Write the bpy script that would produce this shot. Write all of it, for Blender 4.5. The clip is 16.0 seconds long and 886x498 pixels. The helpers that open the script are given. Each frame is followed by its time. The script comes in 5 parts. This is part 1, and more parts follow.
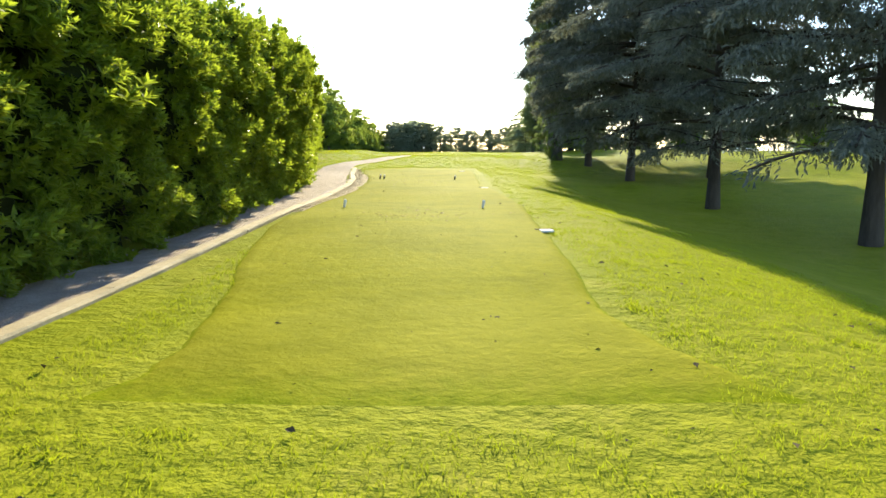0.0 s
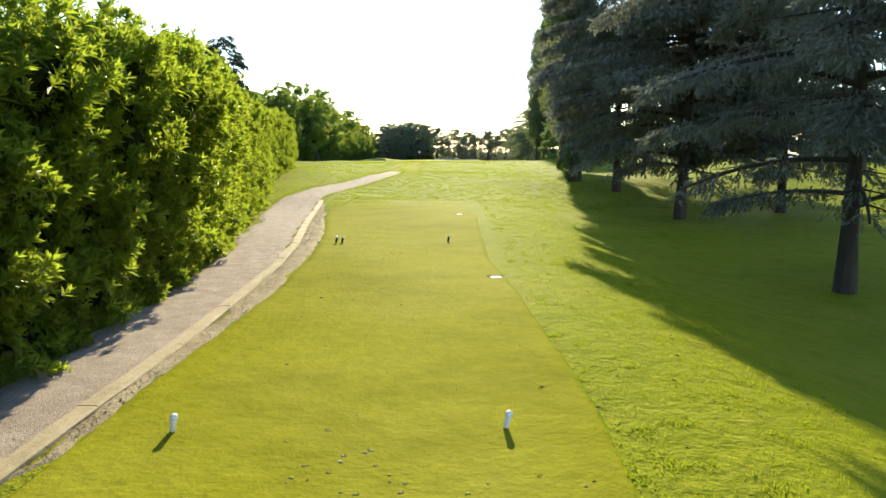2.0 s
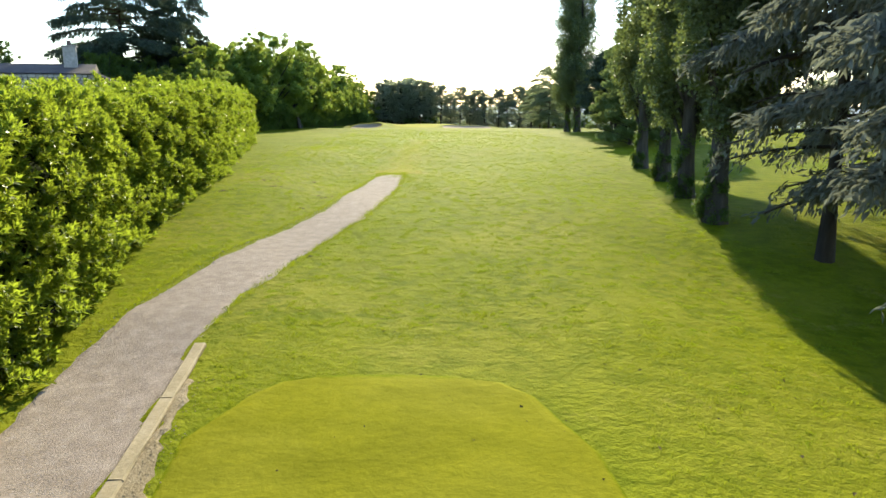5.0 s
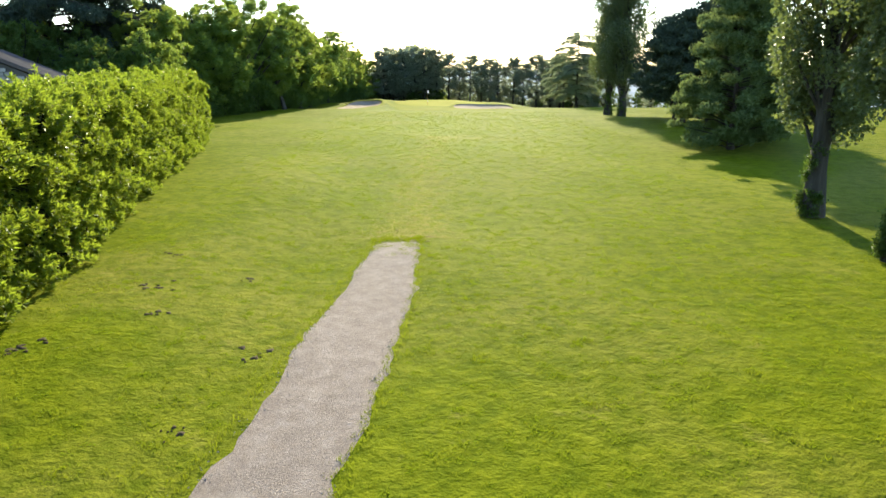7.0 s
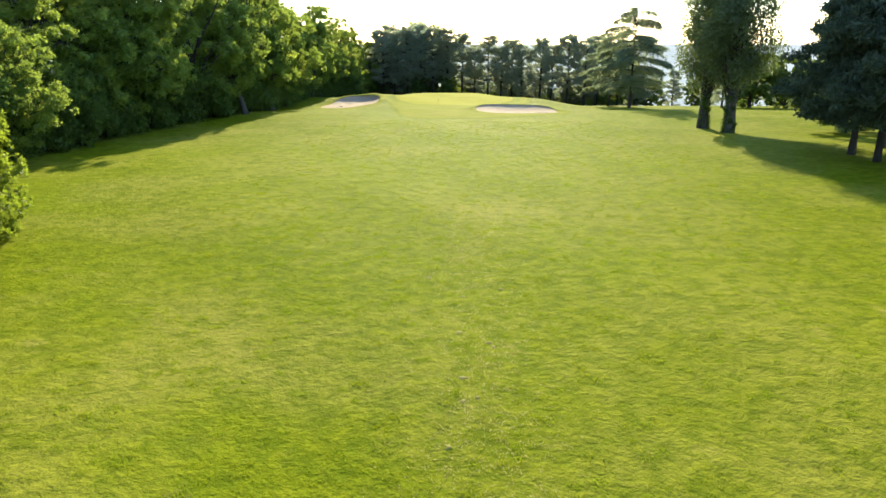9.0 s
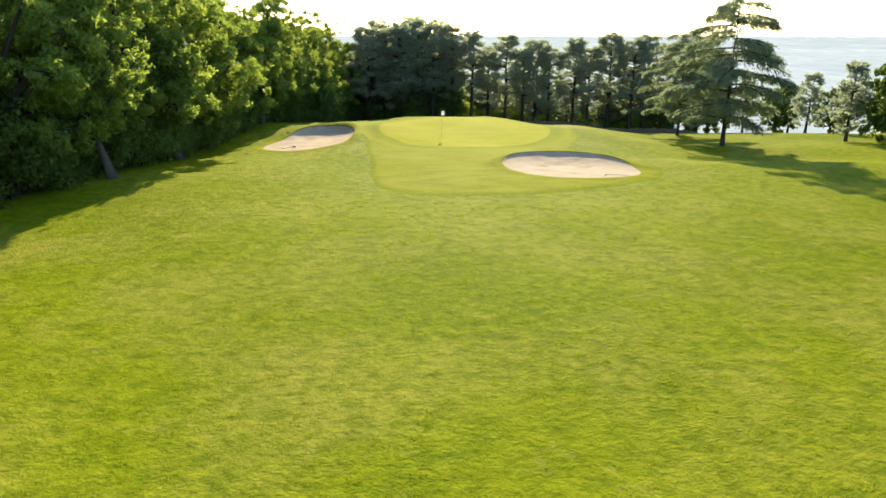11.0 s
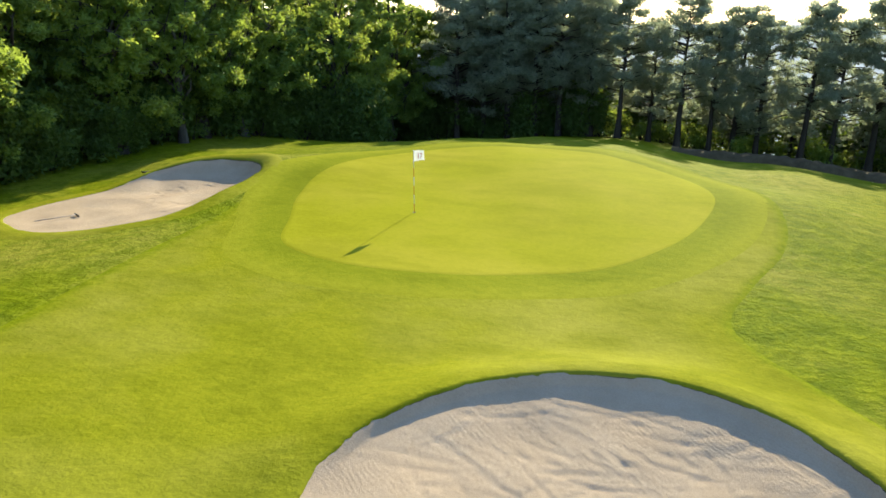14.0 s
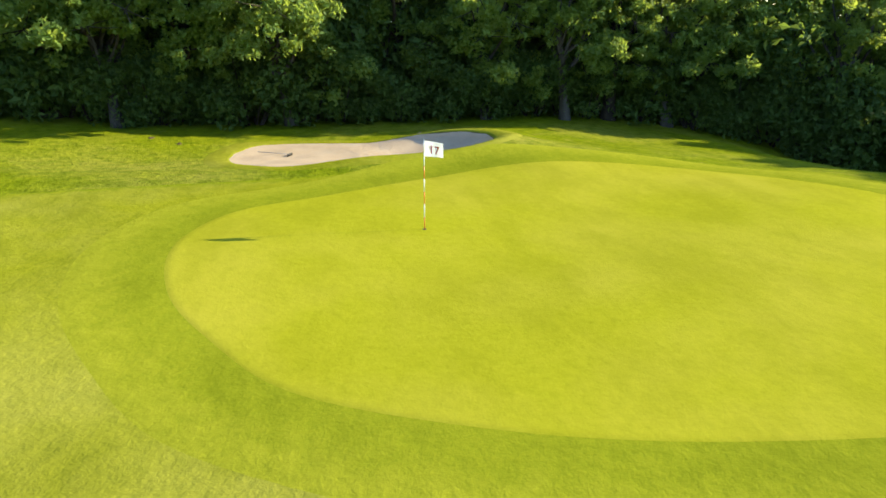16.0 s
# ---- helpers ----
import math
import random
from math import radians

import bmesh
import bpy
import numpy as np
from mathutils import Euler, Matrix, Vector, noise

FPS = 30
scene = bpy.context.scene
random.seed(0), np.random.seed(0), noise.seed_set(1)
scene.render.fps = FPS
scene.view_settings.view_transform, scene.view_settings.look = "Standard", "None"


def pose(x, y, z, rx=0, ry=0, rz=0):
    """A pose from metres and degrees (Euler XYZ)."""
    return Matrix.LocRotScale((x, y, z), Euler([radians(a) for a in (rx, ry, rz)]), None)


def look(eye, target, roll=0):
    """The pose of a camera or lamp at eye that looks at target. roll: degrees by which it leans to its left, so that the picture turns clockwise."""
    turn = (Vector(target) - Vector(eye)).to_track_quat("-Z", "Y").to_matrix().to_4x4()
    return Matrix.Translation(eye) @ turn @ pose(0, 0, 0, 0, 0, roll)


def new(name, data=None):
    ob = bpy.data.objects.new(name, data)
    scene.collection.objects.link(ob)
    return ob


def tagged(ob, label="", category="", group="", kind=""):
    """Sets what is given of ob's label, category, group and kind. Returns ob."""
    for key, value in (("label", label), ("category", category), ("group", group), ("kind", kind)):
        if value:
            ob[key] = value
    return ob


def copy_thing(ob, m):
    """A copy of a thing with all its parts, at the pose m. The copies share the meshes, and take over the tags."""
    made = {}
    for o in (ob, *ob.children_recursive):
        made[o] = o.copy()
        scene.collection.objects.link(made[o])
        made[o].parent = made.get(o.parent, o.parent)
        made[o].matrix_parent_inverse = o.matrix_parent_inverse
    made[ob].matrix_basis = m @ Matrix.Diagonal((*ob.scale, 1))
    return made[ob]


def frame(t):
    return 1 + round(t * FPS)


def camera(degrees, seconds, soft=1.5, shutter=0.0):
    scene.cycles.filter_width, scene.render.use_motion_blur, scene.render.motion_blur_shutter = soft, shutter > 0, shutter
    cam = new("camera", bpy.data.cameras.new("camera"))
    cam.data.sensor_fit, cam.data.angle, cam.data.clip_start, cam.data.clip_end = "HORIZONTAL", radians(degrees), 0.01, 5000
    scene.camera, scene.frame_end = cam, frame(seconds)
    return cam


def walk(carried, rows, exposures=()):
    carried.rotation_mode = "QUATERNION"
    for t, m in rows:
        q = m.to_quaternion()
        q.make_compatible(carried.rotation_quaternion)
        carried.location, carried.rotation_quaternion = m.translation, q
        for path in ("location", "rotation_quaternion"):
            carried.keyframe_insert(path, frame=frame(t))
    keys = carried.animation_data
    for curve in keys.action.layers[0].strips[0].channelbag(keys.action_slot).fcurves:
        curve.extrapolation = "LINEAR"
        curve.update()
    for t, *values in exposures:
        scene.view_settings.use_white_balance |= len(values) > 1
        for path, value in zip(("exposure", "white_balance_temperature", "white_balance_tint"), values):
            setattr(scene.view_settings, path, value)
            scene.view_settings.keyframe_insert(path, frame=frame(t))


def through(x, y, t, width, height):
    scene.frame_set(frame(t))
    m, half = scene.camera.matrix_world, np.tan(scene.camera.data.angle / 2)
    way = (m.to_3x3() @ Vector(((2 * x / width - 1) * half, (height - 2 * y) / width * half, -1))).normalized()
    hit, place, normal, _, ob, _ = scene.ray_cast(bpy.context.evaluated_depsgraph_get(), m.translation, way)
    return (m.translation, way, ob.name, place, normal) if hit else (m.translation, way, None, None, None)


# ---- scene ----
cam = camera(63.8, 16.0, 1.6)
# seconds, eye x, y, z, heading, tilt, roll
PATH = [
    (0, 0.401, -8.292, 2.300, 0.197, -8.364, 0.120),
    (0.5, 0.348, -6.027, 2.634, 0.175, -8.468, 0.121),
    (1, 0.407, -3.452, 3.032, 0.155, -8.513, 0.054),
    (1.5, 0.542, -0.643, 3.402, 0.164, -8.539, -0.026),
    (2, 0.691, 2.599, 3.724, 0.114, -8.560, -0.052),
    (2.5, 0.665, 6.154, 4.064, 0.040, -8.619, -0.067),
    (3, 0.480, 10.062, 4.395, -0.025, -9.023, 0.006),
    (5.5, -0.906, 29.083, 6.119, 0.052, -13.241, 0.126),
    (6, -1.225, 33.351, 6.390, 0.106, -13.955, 0.015),
    (6.5, -1.641, 38.291, 6.705, 0.144, -14.671, -0.012),
    (7, -2.096, 43.749, 7.039, 0.150, -15.174, -0.041),
    (7.5, -2.508, 49.993, 7.198, 0.212, -15.649, -0.067),
    (8, -2.845, 56.910, 7.401, 0.334, -16.137, -0.101),
    (8.5, -3.322, 63.855, 7.735, 0.392, -16.629, -0.042),
    (9, -3.774, 70.363, 7.990, 0.372, -17.083, 0.005),
    (11.5, -4.214, 108.236, 8.746, 0.626, -17.831, 0.077),
    (12, -3.874, 115.099, 8.236, 0.905, -18.070, -0.079),
    (12.5, -2.754, 121.893, 7.465, 1.416, -18.308, -0.146),
    (13, -0.892, 127.774, 6.887, 4.559, -18.394, -0.130),
    (13.5, 1.219, 133.435, 6.509, 10.671, -18.552, -0.041),
    (14, 3.310, 138.530, 6.074, 18.266, -18.544, 0.041),
    (14.5, 5.670, 143.586, 5.659, 28.986, -18.549, 0.202),
    (15, 7.842, 148.731, 5.281, 43.162, -18.873, 0.102),
    (15.5, 9.579, 153.096, 4.939, 60.021, -19.072, 0.034),
    (16, 10.784, 156.798, 4.669, 76.021, -19.141, 0.043),
]
walk(cam, [(t, pose(x, y, z, 90 + tilt, 0, yaw) @ pose(0, 0, 0, 0, 0, roll)) for t, x, y, z, yaw, tilt, roll in PATH],
     [(0.0, 1.76, 6700, 10), (2.0, 1.60, 6720, 10), (3.0, 1.50, 6720, 10), (5.5, 1.54, 6400, 10), (8.0, 1.58, 6350, 10), (9.0, 1.65, 6550, 10), (11.5, 1.60, 7050, 11), (12.5, 1.62, 7150, 11), (13.2, 1.58, 6850, 10), (14.0, 1.52, 6500, 10), (15.0, 1.68, 6500, 10), (16.0, 1.74, 6500, 10)])

# ---- light ----
SUN_HEADING, SUN_HEIGHT = 2.2, 22.0
world = bpy.data.worlds.new("world")
scene.world = world
world.use_nodes = True
_n = world.node_tree.nodes
_sky = _n.new("ShaderNodeTexSky")
_sky.sky_type = 'NISHITA'
_sky.sun_disc = False
_sky.sun_elevation = radians(SUN_HEIGHT)
_sky.sun_rotation = radians(SUN_HEADING)
_sky.dust_density = 0.15
_sky.ozone_density = 3.0
_sky.air_density = 1.0
_n["Background"].inputs["Strength"].default_value = 0.15
world.node_tree.links.new(_sky.outputs[0], _n["Background"].inputs[0])
_sun = bpy.data.lights.new("sun", 'SUN')
_sun.energy = 4.6
_sun.angle = radians(0.6)
_sun.color = (1.0, 0.91, 0.62)
sun = new("sun", _sun)
_d = Vector((math.sin(radians(SUN_HEADING)) * math.cos(radians(SUN_HEIGHT)), math.cos(radians(SUN_HEADING)) * math.cos(radians(SUN_HEIGHT)), math.sin(radians(SUN_HEIGHT))))
sun.matrix_world = look(tuple(_d * 300), (0, 0, 0))



# ---- materials ----
def material(name):
    m = bpy.data.materials.new(name)
    m.use_nodes = True
    nt = m.node_tree
    return m, nt, nt.nodes["Principled BSDF"]


def node(nt, kind, **values):
    n = nt.nodes.new("ShaderNode" + kind)
    for k, v in values.items():
        n.inputs[k.replace("_", " ")].default_value = v
    return n


def ramp(nt, source, stops):
    r = nt.nodes.new("ShaderNodeValToRGB")
    e = r.color_ramp.elements
    while len(e) < len(stops):
        e.new(0.5)
    for i, (at, col) in enumerate(stops):
        e[i].position = at
        e[i].color = (*col, 1)
    nt.links.new(source, r.inputs[0])
    return r


def mix(nt, fac, a, b, blend='MIX'):
    m = nt.nodes.new("ShaderNodeMix")
    m.data_type, m.blend_type = 'RGBA', blend
    for s, v in ((0, fac), (6, a), (7, b)):
        if hasattr(v, "links"):
            nt.links.new(v, m.inputs[s])
        else:
            m.inputs[s].default_value = v if s == 0 else (*v, 1)
    return m.outputs[2]


def coords(nt, stretch=(1, 1, 1)):
    t = nt.nodes.new("ShaderNodeTexCoord")
    mp = nt.nodes.new("ShaderNodeMapping")
    mp.inputs["Scale"].default_value = stretch
    nt.links.new(t.outputs["Object"], mp.inputs["Vector"])
    return mp.outputs[0]


def noise_tex(nt, at, scale, detail=4.0, rough=0.6):
    n = nt.nodes.new("ShaderNodeTexNoise")
    n.inputs["Scale"].default_value = scale
    n.inputs["Detail"].default_value = detail
    n.inputs["Roughness"].default_value = rough
    nt.links.new(at, n.inputs["Vector"])
    return n.outputs[0]


def bump(nt, bsdf, height, strength, distance):
    b = node(nt, "Bump", Strength=strength, Distance=distance)
    nt.links.new(height, b.inputs["Height"])
    nt.links.new(b.outputs[0], bsdf.inputs["Normal"])
    return b


def turf(name, dark, mid, light, dry, grain, relief, patch=0.5, clumps=0.5, outer=None, tee_tone=None, shine=0.003, rise=0.8):
    """Grass: blades, tufts, thin and dry places; stripes: width of the mower's lanes."""
    m, nt, b = material(name)
    at = coords(nt)
    fine = noise_tex(nt, at, grain, 5.0, 0.7)
    tuft = noise_tex(nt, at, grain * 0.13, 4.0, 0.65)
    wide = noise_tex(nt, at, 0.16, 4.0, 0.6)
    huge = noise_tex(nt, at, 0.035, 3.0, 0.5)
    c1 = ramp(nt, fine, [(0.30, dark), (0.5, mid), (0.72, light)]).outputs[0]
    c2 = ramp(nt, tuft, [(0.32, dark), (0.5, mid), (0.68, light)]).outputs[0]
    col = mix(nt, 0.5, c1, c2)
    # dark specks paint the small shadows among the tufts into the colour
    tuft_shade = noise_tex(nt, at, grain * 0.33, 5.0, 0.7)
    col = mix(nt, ramp(nt, tuft_shade, [(0.32, (1, 1, 1)), (0.50, (0, 0, 0))]).outputs[0], col, mix(nt, min(1.0, clumps * 1.4), col, tuple(0.75 * v for v in dark)))
    col = mix(nt, ramp(nt, wide, [(0.42, (0, 0, 0)), (0.68, (1, 1, 1))]).outputs[0], col, mix(nt, patch, col, dry))
    col = mix(nt, ramp(nt, huge, [(0.4, (0, 0, 0)), (0.6, (1, 1, 1))]).outputs[0], col, mix(nt, 0.35, col, light))
    if clumps <= 0.4:
        mottle = noise_tex(nt, coords(nt, (0.55, 1.0, 1.0)), 0.8, 6.0, 0.68)
        col = mix(nt, ramp(nt, mottle, [(0.36, (1, 1, 1)), (0.56, (0, 0, 0))]).outputs[0], col, mix(nt, 0.3 + 0.8 * clumps, col, tuple(0.82 * v for v in dark)))
    if clumps > 0.4:
        spots = noise_tex(nt, at, 0.75, 6.0, 0.72)
        col = mix(nt, ramp(nt, spots, [(0.60, (0, 0, 0)), (0.70, (1, 1, 1))]).outputs[0], col, mix(nt, 0.6, col, dry))
        lush = noise_tex(nt, at, 1.7, 5.0, 0.7)
        col = mix(nt, ramp(nt, lush, [(0.38, (1, 1, 1)), (0.54, (0, 0, 0))]).outputs[0], col, mix(nt, 0.6, col, tuple(1.15 * v for v in dark)))
    if outer:
        at_edge = nt.nodes.new("ShaderNodeAttribute")
        at_edge.attribute_name = "inner"
        ragged = noise_tex(nt, at, 2.2, 5.0, 0.75)
        add = nt.nodes.new("ShaderNodeMath")
        add.operation = 'ADD'
        nt.links.new(at_edge.outputs["Fac"], add.inputs[0])
        nt.links.new(ragged, add.inputs[1])
        fringe = mix(nt, 0.5, ramp(nt, fine, [(0.30, outer[0]), (0.5, outer[1]), (0.72, outer[2])]).outputs[0], ramp(nt, tuft, [(0.32, outer[0]), (0.5, outer[1]), (0.68, outer[2])]).outputs[0])
        half = nt.nodes.new("ShaderNodeMath")
        half.operation = 'MULTIPLY'
        half.inputs[1].default_value = 0.5
        nt.links.new(add.outputs[0], half.inputs[0])
        col = mix(nt, ramp(nt, half.outputs[0], [(0.36, (0, 0, 0)), (0.62, (1, 1, 1))]).outputs[0], fringe, col)
    if tee_tone:
        # yellower tone round the tee, fading out farther along y
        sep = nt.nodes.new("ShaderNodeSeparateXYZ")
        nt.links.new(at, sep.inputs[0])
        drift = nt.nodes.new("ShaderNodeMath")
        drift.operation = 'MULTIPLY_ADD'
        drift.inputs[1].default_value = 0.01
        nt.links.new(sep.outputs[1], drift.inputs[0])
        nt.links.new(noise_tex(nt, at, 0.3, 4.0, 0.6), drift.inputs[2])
        col = mix(nt, ramp(nt, drift.outputs[0], [(0.80, (1, 1, 1)), (0.98, (0, 0, 0))]).outputs[0], col, mix(nt, 0.42, col, tee_tone))
    nt.links.new(col, b.inputs["Base Color"])
    b.inputs["Roughness"].default_value = 0.75
    b.inputs["Specular IOR Level"].default_value = shine
    b.inputs["Specular Tint"].default_value = (1.0, 1.0, 0.25, 1)
    lump = noise_tex(nt, at, grain * 0.35, 4.0, 0.7)
    height = mix(nt, 0.55, mix(nt, 0.82, fine, lump), tuft)
    bump(nt, b, height, rise, relief)
    return m


def foliage(name, dark, light, through, gloss=0.45, thin=0.45, shine=0.3):
    """Leaves: each its own tone, light shining through."""
    m, nt, b = material(name)
    g = nt.nodes.new("ShaderNodeNewGeometry")
    at = coords(nt)
    wide = noise_tex(nt, at, 0.5, 2.0, 0.5)
    tone = mix(nt, 0.4, g.outputs["Random Per Island"], wide)
    col = ramp(nt, tone, [(0.15, dark), (0.85, light)]).outputs[0]
    nt.links.new(col, b.inputs["Base Color"])
    b.inputs["Roughness"].default_value = gloss
    b.inputs["Specular IOR Level"].default_value = shine
    tr = node(nt, "BsdfTranslucent")
    nt.links.new(mix(nt, 0.35, through, col), tr.inputs["Color"])
    ms = nt.nodes.new("ShaderNodeMixShader")
    ms.inputs[0].default_value = thin
    nt.links.new(b.outputs[0], ms.inputs[1])
    nt.links.new(tr.outputs[0], ms.inputs[2])
    nt.links.new(ms.outputs[0], nt.nodes["Material Output"].inputs[0])
    return m


def rough_surface(name, a, b2, c, scale, rough, relief, stretch=(1, 1, 1), metal=0.0, blotch=0.5):
    m, nt, b = material(name)
    at = coords(nt, stretch)
    fine = noise_tex(nt, at, scale, 6.0, 0.7)
    wide = noise_tex(nt, at, scale * 0.09, 4.0, 0.6)
    col = mix(nt, blotch, ramp(nt, fine, [(0.3, a), (0.55, b2), (0.75, c)]).outputs[0], ramp(nt, wide, [(0.3, a), (0.5, b2), (0.7, c)]).outputs[0])
    nt.links.new(col, b.inputs["Base Color"])
    b.inputs["Roughness"].default_value = rough
    b.inputs["Metallic"].default_value = metal
    b.inputs["Specular IOR Level"].default_value = 0.08
    bump(nt, b, fine, 0.6, relief)
    return m


def plain(name, col, rough=0.6, metal=0.0):
    m, nt, b = material(name)
    at = coords(nt)
    n = noise_tex(nt, at, 30, 4.0, 0.6)
    nt.links.new(ramp(nt, n, [(0.3, tuple(0.8 * v for v in col)), (0.7, col)]).outputs[0], b.inputs["Base Color"])
    b.inputs["Roughness"].default_value, b.inputs["Metallic"].default_value = rough, metal
    return m


def varied_stone():
    """Rubble stone, each block of its own tone."""
    m = rough_surface("house stone", (0.14, 0.13, 0.125), (0.27, 0.26, 0.25), (0.42, 0.40, 0.38), 5, 0.9, 0.03)
    nt = m.node_tree
    b = nt.nodes["Principled BSDF"]
    info = nt.nodes.new("ShaderNodeObjectInfo")
    tone = ramp(nt, info.outputs["Random"], [(0.0, (0.62, 0.58, 0.55)), (0.5, (1.0, 0.98, 0.95)), (1.0, (1.35, 1.33, 1.3))]).outputs[0]
    col = b.inputs["Base Color"].links[0].from_socket
    nt.links.new(mix(nt, 1.0, col, tone, 'MULTIPLY'), b.inputs["Base Color"])
    return m


ROUGH_TONES = ((0.062, 0.090, 0.003), (0.136, 0.164, 0.005), (0.206, 0.220, 0.009))
ROUGH = turf("rough grass", *ROUGH_TONES, (0.26, 0.225, 0.05), 16, 0.30, 0.5, 0.42, tee_tone=(0.225, 0.232, 0.016), rise=0.55, shine=0.006)
TEE = turf("tee turf", (0.142, 0.146, 0.007), (0.200, 0.195, 0.010), (0.246, 0.234, 0.014), (0.27, 0.25, 0.05), 30, 0.05, 0.4, 0.25, ROUGH_TONES)
GREEN = turf("green turf", (0.20, 0.20, 0.008), (0.242, 0.24, 0.011), (0.27, 0.262, 0.015), (0.30, 0.265, 0.03), 40, 0.02, 0.6, 0.1)
APRON_TONES = ((0.135, 0.15, 0.007), (0.185, 0.192, 0.010), (0.226, 0.228, 0.014))
APRON = turf("apron turf", *APRON_TONES, (0.26, 0.24, 0.05), 26, 0.06, 0.5, 0.3, ROUGH_TONES)
COLLAR = turf("collar turf", (0.125, 0.148, 0.007), (0.165, 0.182, 0.009), (0.20, 0.212, 0.012), (0.19, 0.20, 0.012), 30, 0.04, 0.3, 0.25, ((0.15, 0.165, 0.01), (0.2, 0.207, 0.013), (0.24, 0.242, 0.017)))
def sand_material():
    """Dry sand: grain, damp patches, rake furrows and footprints."""
    m, nt, b = material("bunker sand")
    at = coords(nt)
    fine = noise_tex(nt, at, 40, 6.0, 0.75)
    wide = noise_tex(nt, at, 0.9, 5.0, 0.65)
    col = mix(nt, 0.45, ramp(nt, fine, [(0.3, (0.264, 0.196, 0.135)), (0.5, (0.370, 0.280, 0.193)), (0.72, (0.449, 0.350, 0.249))]).outputs[0], ramp(nt, wide, [(0.32, (0.290, 0.217, 0.147)), (0.5, (0.370, 0.280, 0.193)), (0.66, (0.431, 0.335, 0.238))]).outputs[0])
    nt.links.new(col, b.inputs["Base Color"])
    b.inputs["Roughness"].default_value = 0.97
    b.inputs["Specular IOR Level"].default_value = 0.05
    wave = nt.nodes.new("ShaderNodeTexWave")
    wave.bands_direction = 'DIAGONAL'
    wave.inputs["Scale"].default_value = 5.5
    wave.inputs["Distortion"].default_value = 9.0
    wave.inputs["Detail"].default_value = 2.0
    wave.inputs["Detail Scale"].default_value = 0.35
    nt.links.new(at, wave.inputs["Vector"])
    where = ramp(nt, noise_tex(nt, at, 0.55, 3.0, 0.6), [(0.42, (0, 0, 0)), (0.58, (1, 1, 1))]).outputs[0]
    furrow = mix(nt, where, (0.5, 0.5, 0.5), wave.outputs["Color"])
    pits = mix(nt, 0.5, noise_tex(nt, at, 3.4, 6.0, 0.7), noise_tex(nt, at, 11.0, 4.0, 0.65))
    height = mix(nt, 0.06, mix(nt, 0.65, fine, pits), furrow)
    bump(nt, b, height, 0.6, 0.05)
    return m


SAND = sand_material()
GRAVEL = rough_surface("gravel", (0.16, 0.125, 0.10), (0.31, 0.25, 0.208), (0.50, 0.42, 0.36), 34, 0.95, 0.06, blotch=0.3)
EARTH = rough_surface("dry earth", (0.15, 0.11, 0.06), (0.29, 0.228, 0.14), (0.40, 0.325, 0.215), 15, 0.95, 0.09)
CONCRETE = rough_surface("kerb stone", (0.22, 0.175, 0.105), (0.33, 0.265, 0.165), (0.42, 0.345, 0.235), 14, 0.85, 0.02)
BARK = rough_surface("bark", (0.02, 0.016, 0.012), (0.05, 0.041, 0.032), (0.09, 0.074, 0.058), 9, 0.9, 0.06, (1, 1, 0.18))
BARK_PALE = rough_surface("pale bark", (0.022, 0.02, 0.017), (0.07, 0.062, 0.052), (0.14, 0.125, 0.105), 7, 0.9, 0.18, (1, 1, 0.14))
STONE = varied_stone()
MORTAR = rough_surface("dark mortar", (0.07, 0.065, 0.06), (0.11, 0.10, 0.095), (0.15, 0.14, 0.13), 6, 0.95, 0.02)
TILE = rough_surface("roof tile", (0.07, 0.055, 0.05), (0.11, 0.09, 0.082), (0.16, 0.13, 0.115), 7, 0.85, 0.02)
WHITE = plain("white paint", (0.7, 0.7, 0.68), 0.4)
BLACK = plain("black plastic", (0.02, 0.02, 0.02), 0.45)
ORANGE = plain("orange paint", (0.75, 0.22, 0.03), 0.4)
CLOTH = foliage("flag cloth", (0.72, 0.72, 0.74), (0.8, 0.8, 0.8), (0.8, 0.8, 0.82), 0.8, 0.4)
DYE = plain("red dye", (0.50, 0.015, 0.045), 0.8)
LAUREL = foliage("laurel leaves", (0.016, 0.036, 0.005), (0.125, 0.19, 0.02), (0.56, 0.68, 0.05), 0.45, 0.42, 0.2)
BROAD = foliage("broad leaves", (0.04, 0.08, 0.02), (0.12, 0.185, 0.038), (0.61, 0.75, 0.10), 0.6, 0.385, 0.2)
BROAD_PALE = foliage("pale broad leaves", (0.05, 0.10, 0.022), (0.145, 0.215, 0.042), (0.67, 0.77, 0.10), 0.6, 0.41, 0.2)
POPLAR = foliage("poplar leaves", (0.045, 0.062, 0.036), (0.10, 0.128, 0.055), (0.36, 0.44, 0.09), 0.5, 0.27, 0.2)
CEDAR = foliage("cedar needles", (0.062, 0.07, 0.058), (0.155, 0.165, 0.138), (0.28, 0.30, 0.22), 0.9, 0.28, 0.0)
CONIFER = foliage("green conifer needles", (0.055, 0.085, 0.035), (0.15, 0.20, 0.075), (0.34, 0.43, 0.13), 0.9, 0.3, 0.04)
CONIFER_DARK = foliage("dark conifer needles", (0.028, 0.042, 0.030), (0.07, 0.095, 0.065), (0.16, 0.20, 0.10), 0.9, 0.24, 0.03)
IVY = foliage("ivy leaves", (0.025, 0.055, 0.012), (0.075, 0.125, 0.022), (0.22, 0.32, 0.04), 0.5, 0.3, 0.2)
CEDAR_PALE = foliage("pale cedar needles", (0.07, 0.095, 0.06), (0.16, 0.20, 0.12), (0.46, 0.53, 0.27), 0.9, 0.42, 0.03)
